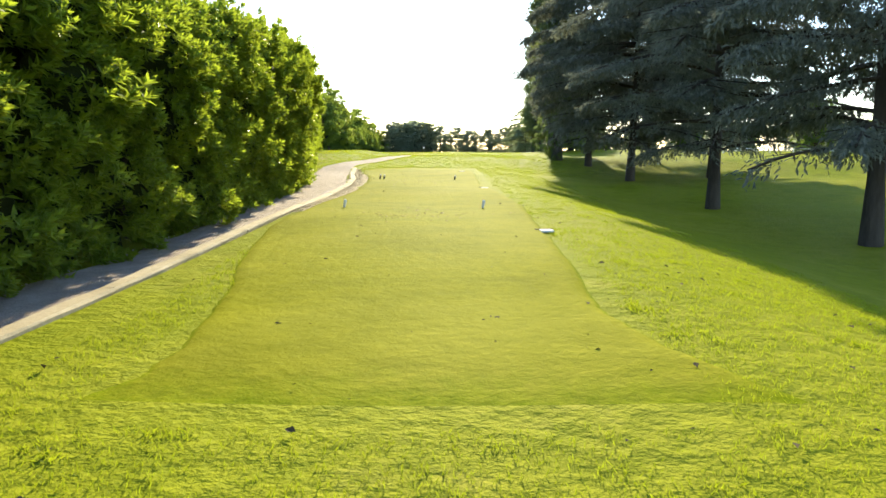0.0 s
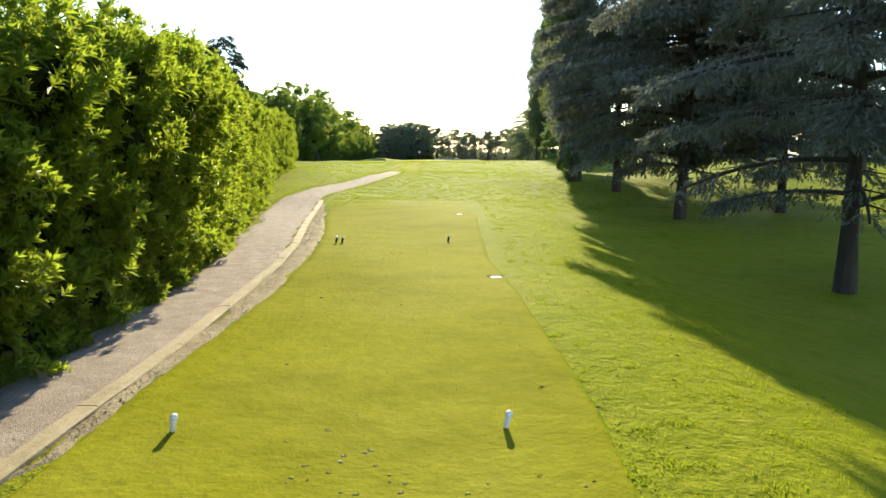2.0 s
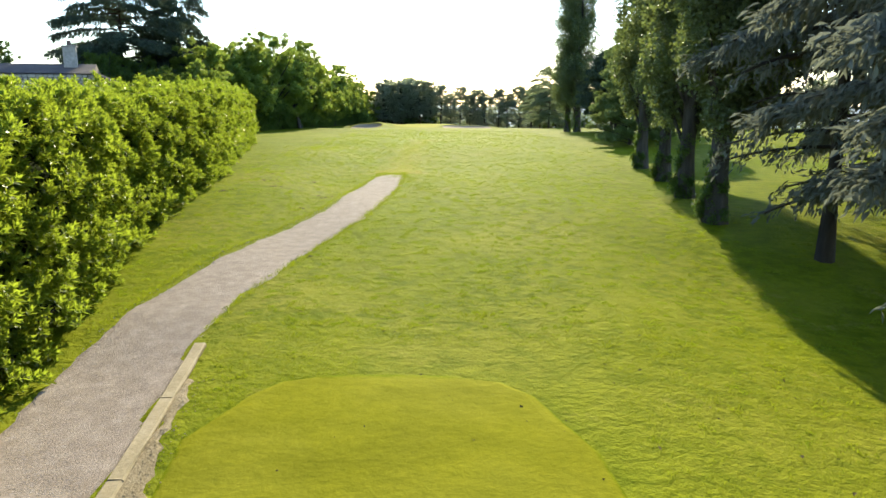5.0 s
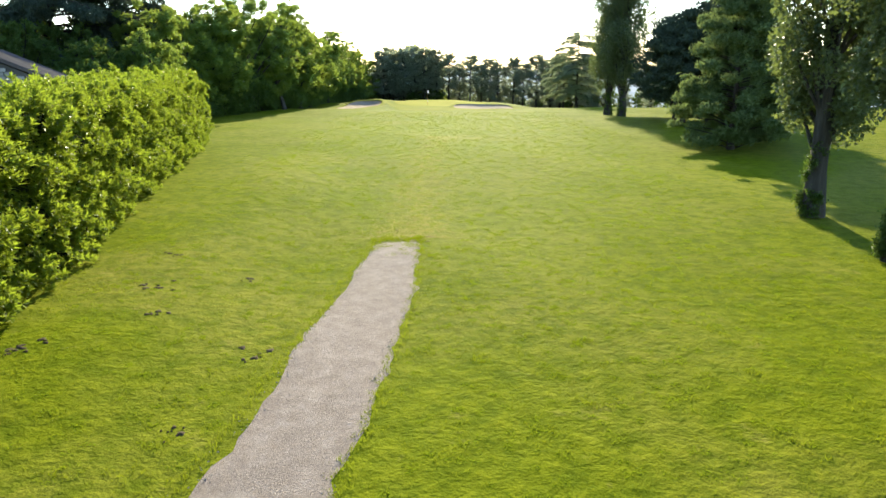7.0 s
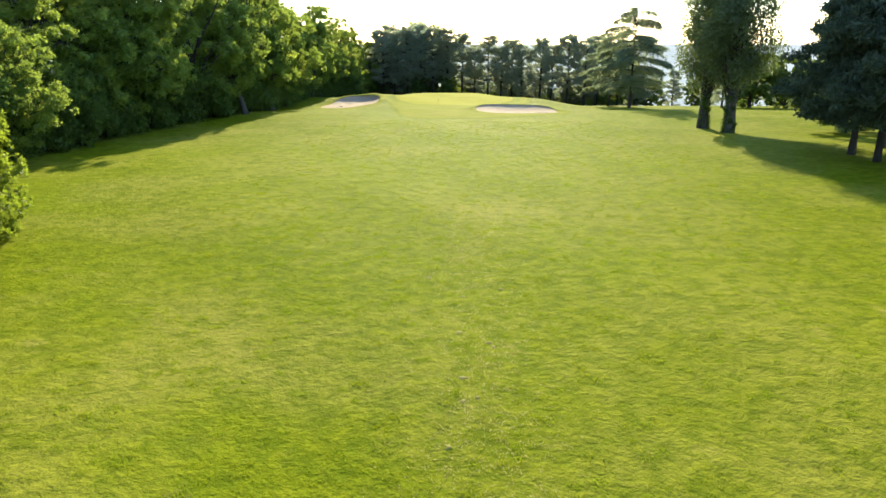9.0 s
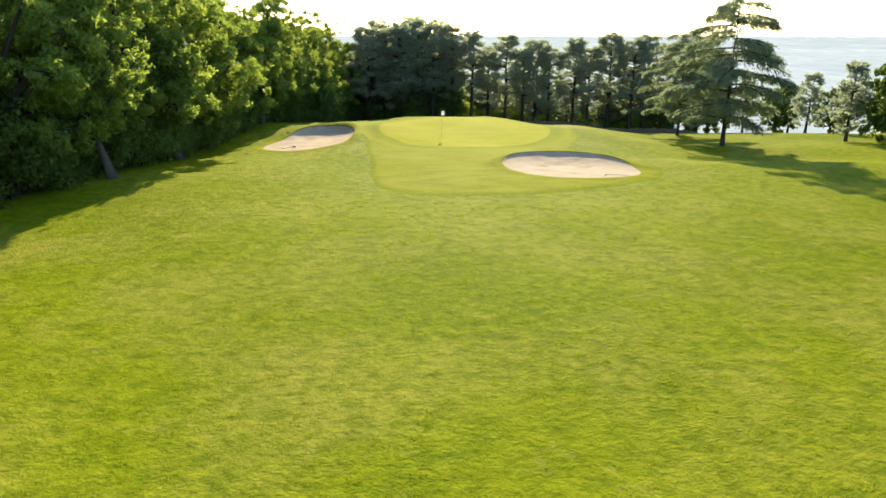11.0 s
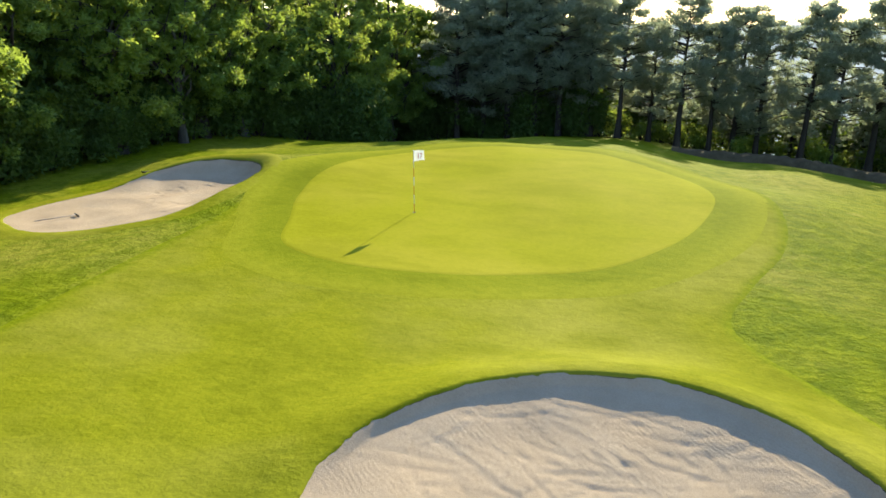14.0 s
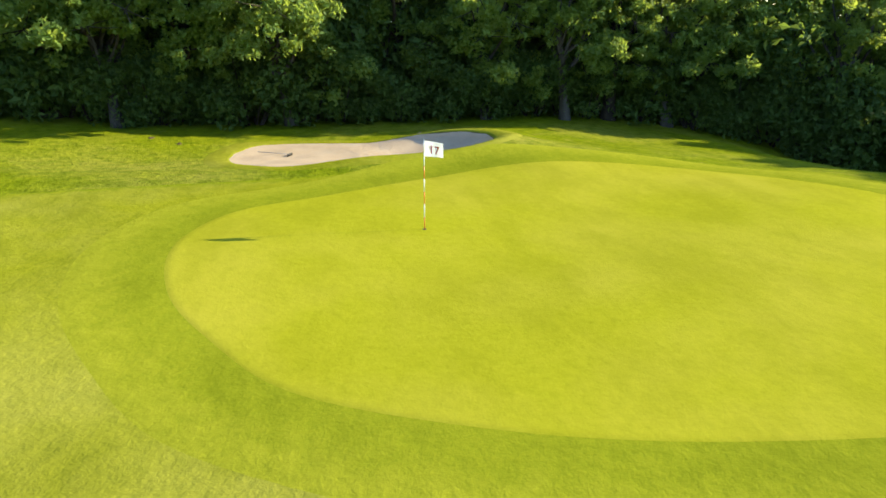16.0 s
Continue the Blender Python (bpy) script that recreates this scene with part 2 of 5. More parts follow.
# darker copy of the broad leaves: canopy shade put into the leaf colour
BROAD_SHADED = foliage("shade-darkened broad leaves", (0.022, 0.05, 0.014), (0.075, 0.12, 0.028), (0.34, 0.47, 0.06), 0.6, 0.27, 0.1)
PINE = foliage("pine needles", (0.105, 0.122, 0.092), (0.24, 0.27, 0.185), (0.56, 0.62, 0.38), 0.9, 0.5, 0.05)
BLADES_DRY = foliage("dry grass blades", (0.24, 0.225, 0.06), (0.40, 0.365, 0.15), (0.66, 0.60, 0.22), 0.9, 0.45)
BLADES = foliage("grass blades", (0.10, 0.145, 0.004), (0.19, 0.225, 0.010), (0.42, 0.48, 0.02), 0.8, 0.45)
BLADES_DARK = foliage("lush grass blades", (0.085, 0.135, 0.004), (0.15, 0.20, 0.008), (0.40, 0.50, 0.02), 0.8, 0.5)


# ---- lie of the land ----
LINE_Y = [-60, -12, -3, 0, 10, 20, 32, 36, 42, 55, 70, 85, 100, 125, 145, 153, 160, 174, 182, 192, 230, 300, 450, 700]
LINE_Z = [0.3, 0.42, 0.52, 0.58, 0.64, 0.70, 0.72, 0.68, 0.75, 1.15, 1.1, 1.25, 1.05, 0.4, 0.08, -0.38, -0.5, -0.45, -1.45, -3.0, -8.6, -24, -55, -85]


def soft(a):
    a = np.clip(a, 0, 1)
    return a * a * (3 - 2 * a)


def smooth_loop(points, n=96):
    """A closed smooth outline through a few corners."""
    p = np.array(points, float)
    k = len(p)
    out = []
    for i in range(n):
        u = i / n * k
        j, f = int(u) % k, u - int(u)
        a, b, c, d = p[j - 1], p[j], p[(j + 1) % k], p[(j + 2) % k]
        out.append(0.5 * (2 * b + (c - a) * f + (2 * a - 5 * b + 4 * c - d) * f * f + (3 * b - a - 3 * c + d) * f ** 3))
    return np.array(out)


class Bowl:
    """A bunker's outline in polar form."""

    def __init__(self, points):
        self.loop = smooth_loop(points)
        self.c = self.loop.mean(0)
        v = self.loop - self.c
        a = np.arctan2(v[:, 1], v[:, 0])
        o = np.argsort(a)
        self.a, self.r = a[o], np.hypot(v[:, 0], v[:, 1])[o]

    def radius(self, a):
        return np.interp(a, np.r_[self.a - 2 * np.pi, self.a, self.a + 2 * np.pi], np.tile(self.r, 3))

    def where(self, x, y):
        dx, dy = x - self.c[0], y - self.c[1]
        a = np.arctan2(dy, dx)
        return np.hypot(dx, dy) / self.radius(a), a


BUNKER_EAST = Bowl([(-0.85, 146.0), (-0.6, 144.3), (0.45, 142.4), (1.95, 141.4), (3.8, 141.0), (5.7, 141.4), (7.2, 142.8), (7.4, 144.8), (6.7, 146.8), (5.6, 148.6), (4.0, 149.7), (2.1, 149.5), (0.2, 148.1)])
BUNKER_WEST = Bowl([(-18.9, 156.6), (-17.4, 155.6), (-15.6, 155.4), (-13.9, 155.9), (-12.7, 157.2), (-12.2, 159.2), (-12.3, 161.6), (-12.9, 163.8), (-14.4, 165.1), (-16.2, 165.1), (-17.5, 163.6), (-18.3, 161.2), (-19.0, 158.8)])


def land(x, y):
    """The height of the ground at a place of the plan."""
    x, y = np.asarray(x, float), np.asarray(y, float)
    z = sum(np.interp(y + k, LINE_Y, LINE_Z) for k in (-4, -2, 0, 2, 4)) / 5
    z = z - (0.6 + 0.5 * soft((34 - y) / 10)) * soft((x - 2.5) / 7.5) * soft((54 - y) / 14) * soft((y + 14) / 8)
    z = z + 0.45 * soft((-x - 5.5) / 5) * soft((y - 48) / 10) * soft((92 - y) / 20)
    z = z + 0.45 * soft((x - 12) / 6) * soft((y - 80) / 20) * soft((128 - y) / 16)
    z = z - 0.36 * soft((-x - 11) / 6) * soft((y - 138) / 16)
    z = z - 0.9 * soft((x - 5.5) / 11) * soft((y - 146) / 10) - 0.9 * soft((x - 8) / 9) * soft((y - 160) / 12) - 0.9 * soft((x + 1) / 8) * soft((16 - x) / 10) * soft((y - 165) / 9)
    z = z - 1.1 * soft((x + 24) / 6) * soft((-6 - x) / 5) * soft((y - 177) / 8)
    z = z - 0.3 * soft((-8 - x) / 4) * soft((x + 26) / 5) * soft((y - 168) / 6)
    clear = soft((BUNKER_WEST.where(x, y)[0] - 0.86) / 0.3)
    z = z + 0.45 * clear * np.exp(-((x + 13.2) ** 2 + (y - 165.6) ** 2) / 9.0) + 0.25 * np.exp(-((x + 17.5) ** 2 + (y - 166.0) ** 2) / 6.0)
    z = z + 0.05 * np.sin(x * 0.31 + 1.3) * np.sin(y * 0.23) + 0.03 * np.sin(x * 0.7 + y * 0.43)
    for bowl, deep, lip, step, power, toward in ((BUNKER_EAST, 0.24, 0.41, 0.13, 2.0, 0.0), (BUNKER_WEST, 0.16, 0.37, 0.10, 5.0, 0.55)):
        s, a = bowl.where(x, y)
        mid = soft(s / 0.5)
        back = soft((np.sin(a + toward) + 0.35) / 1.0) * mid + 0.4 * (1 - mid)
        z = z + lip * back * np.where(s < 1, np.clip(s, 0, 1) ** power, np.exp(-((s - 1) / 0.28) ** 2))
        z = z - (deep * np.clip(1 - s * s, 0, 1) + step * soft((1.0 - s) / 0.05) * back) * (0.45 + 0.55 * back)
    return z


def ground_z(x, y):
    return float(land(x, y))


# ---- mesh helpers ----
def mesh_of(name, verts, faces, mats, smooth=True):
    me = bpy.data.meshes.new(name)
    me.from_pydata(verts.tolist() if hasattr(verts, "tolist") else verts, [], faces.tolist() if hasattr(faces, "tolist") else faces)
    for m in mats if isinstance(mats, (list, tuple)) else [mats]:
        me.materials.append(m)
    if smooth:
        me.polygons.foreach_set("use_smooth", [True] * len(me.polygons))
    me.update()
    return me


def child(name, me, parent, label=""):
    ob = new(name, me)
    ob.parent = parent
    return tagged(ob, label=label)


def part(name, bm, mat, parent, label="", smooth=False):
    me = bpy.data.meshes.new(name)
    bm.to_mesh(me)
    bm.free()
    me.materials.append(mat)
    if smooth:
        me.polygons.foreach_set("use_smooth", [True] * len(me.polygons))
    return child(name, me, parent, label)


def thing(name, m, label, category, group=""):
    ob = new(name)
    ob.empty_display_size = 0.3
    ob.matrix_basis = m
    return tagged(ob, label, category, group)


def tubes(paths, sides=7):
    """One mesh's vertices and faces from several tapered tubes; a path: rows of x, y, z, radius."""
    V, Fc = [], []
    for path in paths:
        p = np.asarray(path, float)
        base = len(V)
        for i in range(len(p)):
            d = p[min(i + 1, len(p) - 1), :3] - p[max(i - 1, 0), :3]
            d /= np.linalg.norm(d) + 1e-9
            u = np.cross(d, (0.31, 0.9, 0.2) if abs(d[2]) > 0.7 else (0, 0, 1.0))
            u /= np.linalg.norm(u) + 1e-9
            w = np.cross(d, u)
            for k in range(sides):
                a = 2 * math.pi * k / sides
                V.append(p[i, :3] + p[i, 3] * (math.cos(a) * u + math.sin(a) * w))
            if i:
                for k in range(sides):
                    a0, a1 = base + (i - 1) * sides + k, base + (i - 1) * sides + (k + 1) % sides
                    Fc.append((a0, a1, a1 + sides, a0 + sides))
        Fc.append(tuple(base + (len(p) - 1) * sides + k for k in range(sides)))
    return np.array(V), Fc


def leaves(centres, along, flat, length, width):
    """Folded pointed leaves: at each centre, pointing along, facing flat."""
    c, a, f = (np.asarray(v, float) for v in (centres, along, flat))
    n = len(c)
    a /= np.linalg.norm(a, axis=1)[:, None] + 1e-9
    s = np.cross(a, f)
    s /= np.linalg.norm(s, axis=1)[:, None] + 1e-9
    f = np.cross(s, a)
    L = (np.broadcast_to(length, n))[:, None] * 0.5
    W = (np.broadcast_to(width, n))[:, None] * 0.5
    V = np.stack([c - a * L, c + s * W + f * W * 0.35 - a * L * 0.1, c + a * L - f * L * 0.18, c - s * W + f * W * 0.35 - a * L * 0.1], 1).reshape(-1, 3)
    return V, np.arange(4 * n).reshape(n, 4)


def unit(n, r):
    v = r.normal(size=(n, 3))
    return v / (np.linalg.norm(v, axis=1)[:, None] + 1e-9)


def clump_leaves(centres, radii, count, size, r, slim=0.55, squash=0.8, droop=0.0):
    """Leaves in uneven clumps round the ends of the twigs."""
    k = len(centres)
    w = np.asarray(radii) ** 2
    which = r.choice(k, count, p=w / w.sum())
    d = unit(count, r)
    rad = np.asarray(radii)[which][:, None] * (r.random((count, 1)) ** 0.45)
    p = np.asarray(centres)[which] + d * rad * np.array([1, 1, squash]) + r.normal(0, 0.06, (count, 3))
    flat = d * 0.7 + unit(count, r) * 0.8 + np.array([0, 0, 0.5])
    along = unit(count, r) + d * 0.5 - np.array([0, 0, droop])
    s = size * (0.6 + 0.8 * r.random(count))
    return leaves(p, along, flat, s, s * slim)


# ---- ground ----
KERB_Y = [-14, 0, 8, 13, 17, 20, 23.3, 29, 35, 39.6]
KERB_X = [-3.95, -3.75, -3.55, -3.5, -3.58, -3.6, -3.82, -4.6, -5.28, -5.8]
_land = land


def land(x, y):
    """The ground with the path's sunken bed beside the tee."""
    x, y = np.asarray(x, float), np.asarray(y, float)
    bed = soft((np.interp(y, KERB_Y, KERB_X) - x + 0.05) / 0.12) * soft((41.5 - y) / 4)
    return _land(x, y) - 0.17 * bed


def sheet_z(x, y):
    z = land(x, y)
    for bowl in (BUNKER_EAST, BUNKER_WEST):
        z = z - 0.2 * soft((1.09 - bowl.where(x, y)[0]) / 0.06)
    return z


def grid_mesh(name, xs, ys, height, mats, pick=None):
    X, Y = np.meshgrid(xs, ys)
    V = np.stack([X, Y, height(X, Y)], -1).reshape(-1, 3)
    nx, ny = len(xs), len(ys)
    i = (np.arange(ny - 1)[:, None] * nx + np.arange(nx - 1)[None]).reshape(-1)
    Fc = np.stack([i, i + 1, i + nx + 1, i + nx], 1)
    me = mesh_of(name, V, Fc, mats)
    if pick is not None:
        cx, cy = V[Fc].mean(1)[:, 0], V[Fc].mean(1)[:, 1]
        me.polygons.foreach_set("material_index", pick(cx, cy).astype(np.int32))
    return me


def hazy_plain_material():
    m, nt, b = material("haze-tinted far plain")
    at = coords(nt, (1, 0.35, 1))
    n1 = noise_tex(nt, at, 0.006, 5.0, 0.7)
    n2 = noise_tex(nt, at, 0.03, 3.0, 0.6)
    # bluish tones here and the faint glow below paint in the distance haze
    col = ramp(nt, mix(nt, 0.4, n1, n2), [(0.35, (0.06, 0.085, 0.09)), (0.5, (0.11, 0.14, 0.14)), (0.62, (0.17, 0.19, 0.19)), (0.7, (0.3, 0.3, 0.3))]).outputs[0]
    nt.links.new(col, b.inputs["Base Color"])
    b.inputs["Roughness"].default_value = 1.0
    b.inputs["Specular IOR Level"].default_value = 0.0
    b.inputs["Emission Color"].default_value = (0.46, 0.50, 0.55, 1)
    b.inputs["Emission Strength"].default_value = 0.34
    return m


HAZY_PLAIN = hazy_plain_material()
_far = [75, 95, 130, 200, 330, 560, 1000, 2000, 4400, 9000, 26000]
_xs = np.r_[[-v for v in reversed(_far)], np.arange(-60, -24, 2.0), np.arange(-24, 14, 0.3), np.arange(14, 60, 1.6), _far]
_ys = np.r_[-1500, -600, -250, -120, np.arange(-60, -12, 4.0), np.arange(-12, 45, 0.36), np.arange(45, 130, 0.8), np.arange(130, 182, 0.27), np.arange(182, 232, 3.0), np.arange(240, 700, 25.0), 800, 1000, 1400, 2000, 3000, 4600, 9000, 30000]
ground = new("ground", grid_mesh("ground", _xs, _ys, sheet_z, [ROUGH, HAZY_PLAIN], lambda x, y: (y > 330) | (np.abs(x) > 330)))
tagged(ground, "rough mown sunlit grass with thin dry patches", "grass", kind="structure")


def strip(name, ys, left, right, mat, lift, label, category, cols=10, edge=0.0, crown=0.0, taper=0.5, front=0.0):
    """A draped strip of ground between two edge lines."""
    ys = np.asarray(ys, float)
    r = np.random.default_rng(len(ys))
    wob = [edge * (np.interp(ys, ys[::3], r.normal(size=len(ys[::3]))) + 0.5 * r.normal(size=len(ys))) for _ in (0, 1)]
    a, b = left(ys) + wob[0], right(ys) + wob[1]
    f = np.linspace(0, 1, cols)
    X = a[:, None] + (b - a)[:, None] * f[None]
    Y = np.repeat(ys[:, None], cols, 1)
    near = np.minimum(np.minimum(f, 1 - f)[None] * (b - a)[:, None], np.minimum(ys - ys[0], ys[-1] - ys)[:, None])
    if front:
        # the near end runs out softly into the rough
        near = np.minimum(near, (ys - ys[0])[:, None] * 0.7 * taper / front + 0 * near)
    Z = land(X, Y) - 0.012 + (lift + 0.012) * soft(near / taper) + crown * (4 * f * (1 - f))[None]
    V = np.stack([X, Y, Z], -1).reshape(-1, 3)
    i = (np.arange(len(ys) - 1)[:, None] * cols + np.arange(cols - 1)[None]).reshape(-1)
    me = mesh_of(name, V, np.stack([i, i + 1, i + cols + 1, i + cols], 1), mat)
    me.attributes.new("inner", 'FLOAT', 'POINT').data.foreach_set("value", np.clip(near / (taper * 0.9 if front else 0.7), 0, 1).reshape(-1).astype(np.float32))
    ob = new(name, me)
    return tagged(ob, label, category, kind="structure")


def lobe(name, loop, mat, lift, label, category, rings=24, hole=False, rim=14, fade=9, base=-0.012):
    """A draped patch of ground inside an outline."""
    loop = np.asarray(loop)
    c = loop.mean(0)
    n = len(loop)
    f = np.linspace(0, 1, rings) ** 0.8
    P = c[None, None] + (loop - c)[None] * f[:, None, None]
    Z = (sheet_z if hole else land)(P[..., 0], P[..., 1]) + base + (lift - base) * soft((1 - f) * rim)[:, None]
    V = np.concatenate([P, Z[..., None]], -1).reshape(-1, 3)
    Fc = []
    for k in range(rings - 1):
        for j in range(n):
            q = (k * n + j, k * n + (j + 1) % n, (k + 1) * n + (j + 1) % n, (k + 1) * n + j)
            if k == 0:
                q = (k * n, (k + 1) * n + (j + 1) % n, (k + 1) * n + j)[::1]
            Fc.append(q)
    me = mesh_of(name, V, Fc, mat)
    me.attributes.new("inner", 'FLOAT', 'POINT').data.foreach_set("value", np.repeat(np.clip((1 - f) * fade, 0, 1), n).astype(np.float32))
    ob = new(name, me)
    if me.polygons[-1].normal.z < 0:
        me.flip_normals()
    return tagged(ob, label, category, kind="structure")


def line(ys, xs):
    return lambda y: np.interp(y, ys, xs)


tee = strip("tee_box", np.r_[np.arange(-4.0, 0, 0.15), np.arange(0, 37.8, 0.5)],
            line([-4.0, -3.7, -3.4, -2.9, -1.9, -0.5, 2.1, 6, 12, 17, 21.5, 26, 31, 35, 36.9, 37.6], [-1.6, -2.4, -2.3, -2.0, -2.0, -2.15, -2.65, -3.2, -3.1, -2.85, -2.95, -3.3, -4.2, -4.6, -3.8, -2.2]),
            line([-4.0, -3.7, -3.1, -2.3, -1.1, 1.5, 3.85, 10.5, 17, 21.5, 25.5, 31, 34.5, 36.9, 37.6], [2.4, 3.3, 2.85, 2.4, 2.1, 2.2, 2.3, 2.5, 2.2, 1.9, 1.95, 2.0, 1.7, 0.8, -1.2]),
            TEE, 0.045, "close-mown yellow-green turf of a raised tee", "tee", 40, 0.02, 0, 0.14, 1.3)
path = strip("path", np.r_[np.arange(-14, 66.2, 0.4), 66.4],
             line([-14, 8, 18.8, 20.7, 24.4, 30.3, 37, 40, 42.5, 46, 48.9, 53.5, 59.5, 63, 66, 67.1], [-5.3, -5.2, -5.35, -5.5, -5.85, -6.8, -7.95, -8.1, -7.85, -7.4, -6.6, -5.6, -4.95, -4.66, -4.45, -4.25]),
             line([-14, 8, 13, 17, 20, 23.3, 29, 35, 39.6, 42.7, 45.3, 48, 50, 52.5, 55, 58.5, 62, 66, 67.1], [-3.84, -3.46, -3.41, -3.48, -3.50, -3.71, -4.48, -5.16, -5.72, -5.57, -5.12, -4.6, -4.15, -3.6, -3.35, -3.0, -2.88, -2.9, -3.0]),
             GRAVEL, 0.03, "pale gravel cart path with worn edges", "path", 18, 0.07, 0.02, 0.2)
strip("earth_margin", np.arange(8, 37.6, 0.2),
               line([8, 13, 17, 20, 23.3, 29, 35, 39.6], [-3.40, -3.38, -3.46, -3.48, -3.68, -4.46, -5.14, -5.66]),
               line([8, 12, 17, 19, 21.5, 26, 31, 36.3, 39.5], [-3.15, -2.95, -2.78, -2.85, -2.9, -3.25, -4.1, -5.0, -5.35]),
               EARTH, 0.03, "bare dry earth and small stones beside the kerb", "earth", 12, 0.065, 0, 0.10)
apron = lobe("apron", smooth_loop([(-8.2, 138.4), (-6.8, 136.7), (-4.9, 136.1), (-2.3, 136.0), (0.3, 136.4), (3.2, 137.6), (6.9, 139.8), (8.7, 142.2), (9.1, 144.8), (8.4, 148), (6.6, 150.6), (5.0, 153.5), (5.6, 156.5), (6.7, 160), (7.2, 164), (6.8, 168.5), (5.2, 173), (1, 176.6), (-5, 177.2), (-9.6, 175), (-11.6, 170), (-12.0, 164), (-11.2, 158), (-10.6, 153), (-9.6, 147), (-9.1, 142)], 200),
             APRON, 0.03, "smooth light-green fairway apron and collar round the green", "fairway", 90, True)
GREEN_LINE = smooth_loop([(-8.6, 158.3), (-7.4, 155.8), (-5.0, 154.6), (-2.2, 154.7), (0, 155.6), (2, 156.9), (3.6, 159.5), (4.5, 162.5), (4.9, 166), (4, 169.4), (2, 172), (-1, 173.9), (-5, 174.1), (-8.2, 172), (-10.1, 169), (-10.6, 164.5), (-9.8, 161)], 128)
_gc = GREEN_LINE.mean(0)
_out = (GREEN_LINE - _gc) / np.linalg.norm(GREEN_LINE - _gc, axis=1)[:, None]
collar = lobe("collar", GREEN_LINE + _out * 1.8, COLLAR, 0.042, "darker mown collar round the putting green", "collar", 60, False, 30, 6, 0.026)
green = lobe("putting_green", GREEN_LINE, GREEN, 0.052, "very smooth pale yellow-green putting green", "green", 60, False, 60, 9, 0.02)


def furrows(X, Y, bowl, count, seed):
    """Rake grooves, footprints and scuffs pressed into the sand."""
    rr = np.random.default_rng(seed)
    Z = np.zeros_like(X)
    for k in range(count):
        q, an = 0.92 * math.sqrt(rr.random()), rr.normal(1.2, 1.3)
        rad = float(bowl.radius((an + math.pi) % (2 * math.pi) - math.pi)) * q
        cx, cy = bowl.c[0] + rad * math.cos(an), bowl.c[1] + rad * math.sin(an)
        turn = rr.normal(0.1, 0.5)
        u = (X - cx) * math.cos(turn) + (Y - cy) * math.sin(turn)
        v = -(X - cx) * math.sin(turn) + (Y - cy) * math.cos(turn)
        long, wide, down = (0.12, 0.07, 0.016) if k % 3 == 0 else (rr.uniform(0.2, 0.9), 0.045, 0.009)
        v = v - 0.15 * np.sin(u * 1.3 + k)
        fall = np.exp(-(u / long) ** 2)
        Z += fall * (0.6 * down * np.exp(-((v - 1.7 * wide) / wide) ** 2) - down * np.exp(-(v / wide) ** 2))
    return Z


def bunker(name, bowl, label, turf_kind, seed, marks):
    n, rings = 300, 90
    a = np.linspace(-math.pi, math.pi, n, endpoint=False)
    r = bowl.radius(a)
    f = np.linspace(0.0, 1.0, rings) ** 0.8
    X = bowl.c[0] + f[:, None] * (r * np.cos(a))[None]
    Y = bowl.c[1] + f[:, None] * (r * np.sin(a))[None]
    Z = land(X, Y) + 0.012 + furrows(X, Y, bowl, marks, seed) * soft((1 - f) / 0.1)[:, None]
    Z += 0.02 * np.sin(X * 2.3 + 1) * np.sin(Y * 2.9) * soft((1 - f) / 0.2)[:, None]
    V = np.stack([X, Y, Z], -1).reshape(-1, 3)
    Fc = [(k * n + j, k * n + (j + 1) % n, (k + 1) * n + (j + 1) % n, (k + 1) * n + j) for k in range(rings - 1) for j in range(n)]
    me = mesh_of(name, V, Fc, SAND)
    if me.polygons[-1].normal.z < 0:
        me.flip_normals()
    ob = tagged(new(name, me), label, "bunker", kind="structure")
    # the turf's rolled edge over the sand, with a cut face of earth
    rr = np.random.default_rng(seed)
    wob = 0.006 * np.convolve(np.tile(rr.normal(size=n), 3), np.ones(5) / 5, "same")[n:2 * n]
    prof = [(0.985, -0.22), (0.988, -0.02), (0.994, 0.018), (1.01, 0.034), (1.07, 0.036), (1.16, 0.034), (1.24, -0.05)]
    S = np.array([q[0] for q in prof])[:, None] + wob[None] * np.array([1, 1, 1, 0.8, 0.3, 0, 0])[:, None]
    X = bowl.c[0] + S * (r * np.cos(a))[None]
    Y = bowl.c[1] + S * (r * np.sin(a))[None]
    G = np.maximum(S, 1.0)
    Z = land(bowl.c[0] + G * (r * np.cos(a))[None], bowl.c[1] + G * (r * np.sin(a))[None]) + np.array([q[1] for q in prof])[:, None]
    k = len(prof)
    V = np.stack([X, Y, Z], -1).reshape(-1, 3)
    Fc = [(i * n + j, i * n + (j + 1) % n, (i + 1) * n + (j + 1) % n, (i + 1) * n + j) for i in range(k - 1) for j in range(n)]
    me = mesh_of("turf_lip", V, Fc, [EARTH_LIP, turf_kind])
    me.polygons.foreach_set("material_index", [0 if i < n else 1 for i in range(len(Fc))])
    me.attributes.new("inner", 'FLOAT', 'POINT').data.foreach_set("value", np.ones(len(V), np.float32))
    if me.polygons[-n].normal.z < 0:
        me.flip_normals()
    child("turf_lip", me, ob, "rolled turf edge over the sand")
    return ob


EARTH_LIP = rough_surface("cut earth under turf", (0.05, 0.045, 0.02), (0.10, 0.085, 0.045), (0.16, 0.13, 0.08), 14, 0.95, 0.03)
bunker("sand_bunker_1", BUNKER_EAST, "pale raked sand bunker with a steep shaded grass lip", APRON, 61, 190)
bunker("sand_bunker_2", BUNKER_WEST, "pale sand bunker under a grass mound, partly shaded", APRON, 62, 50)


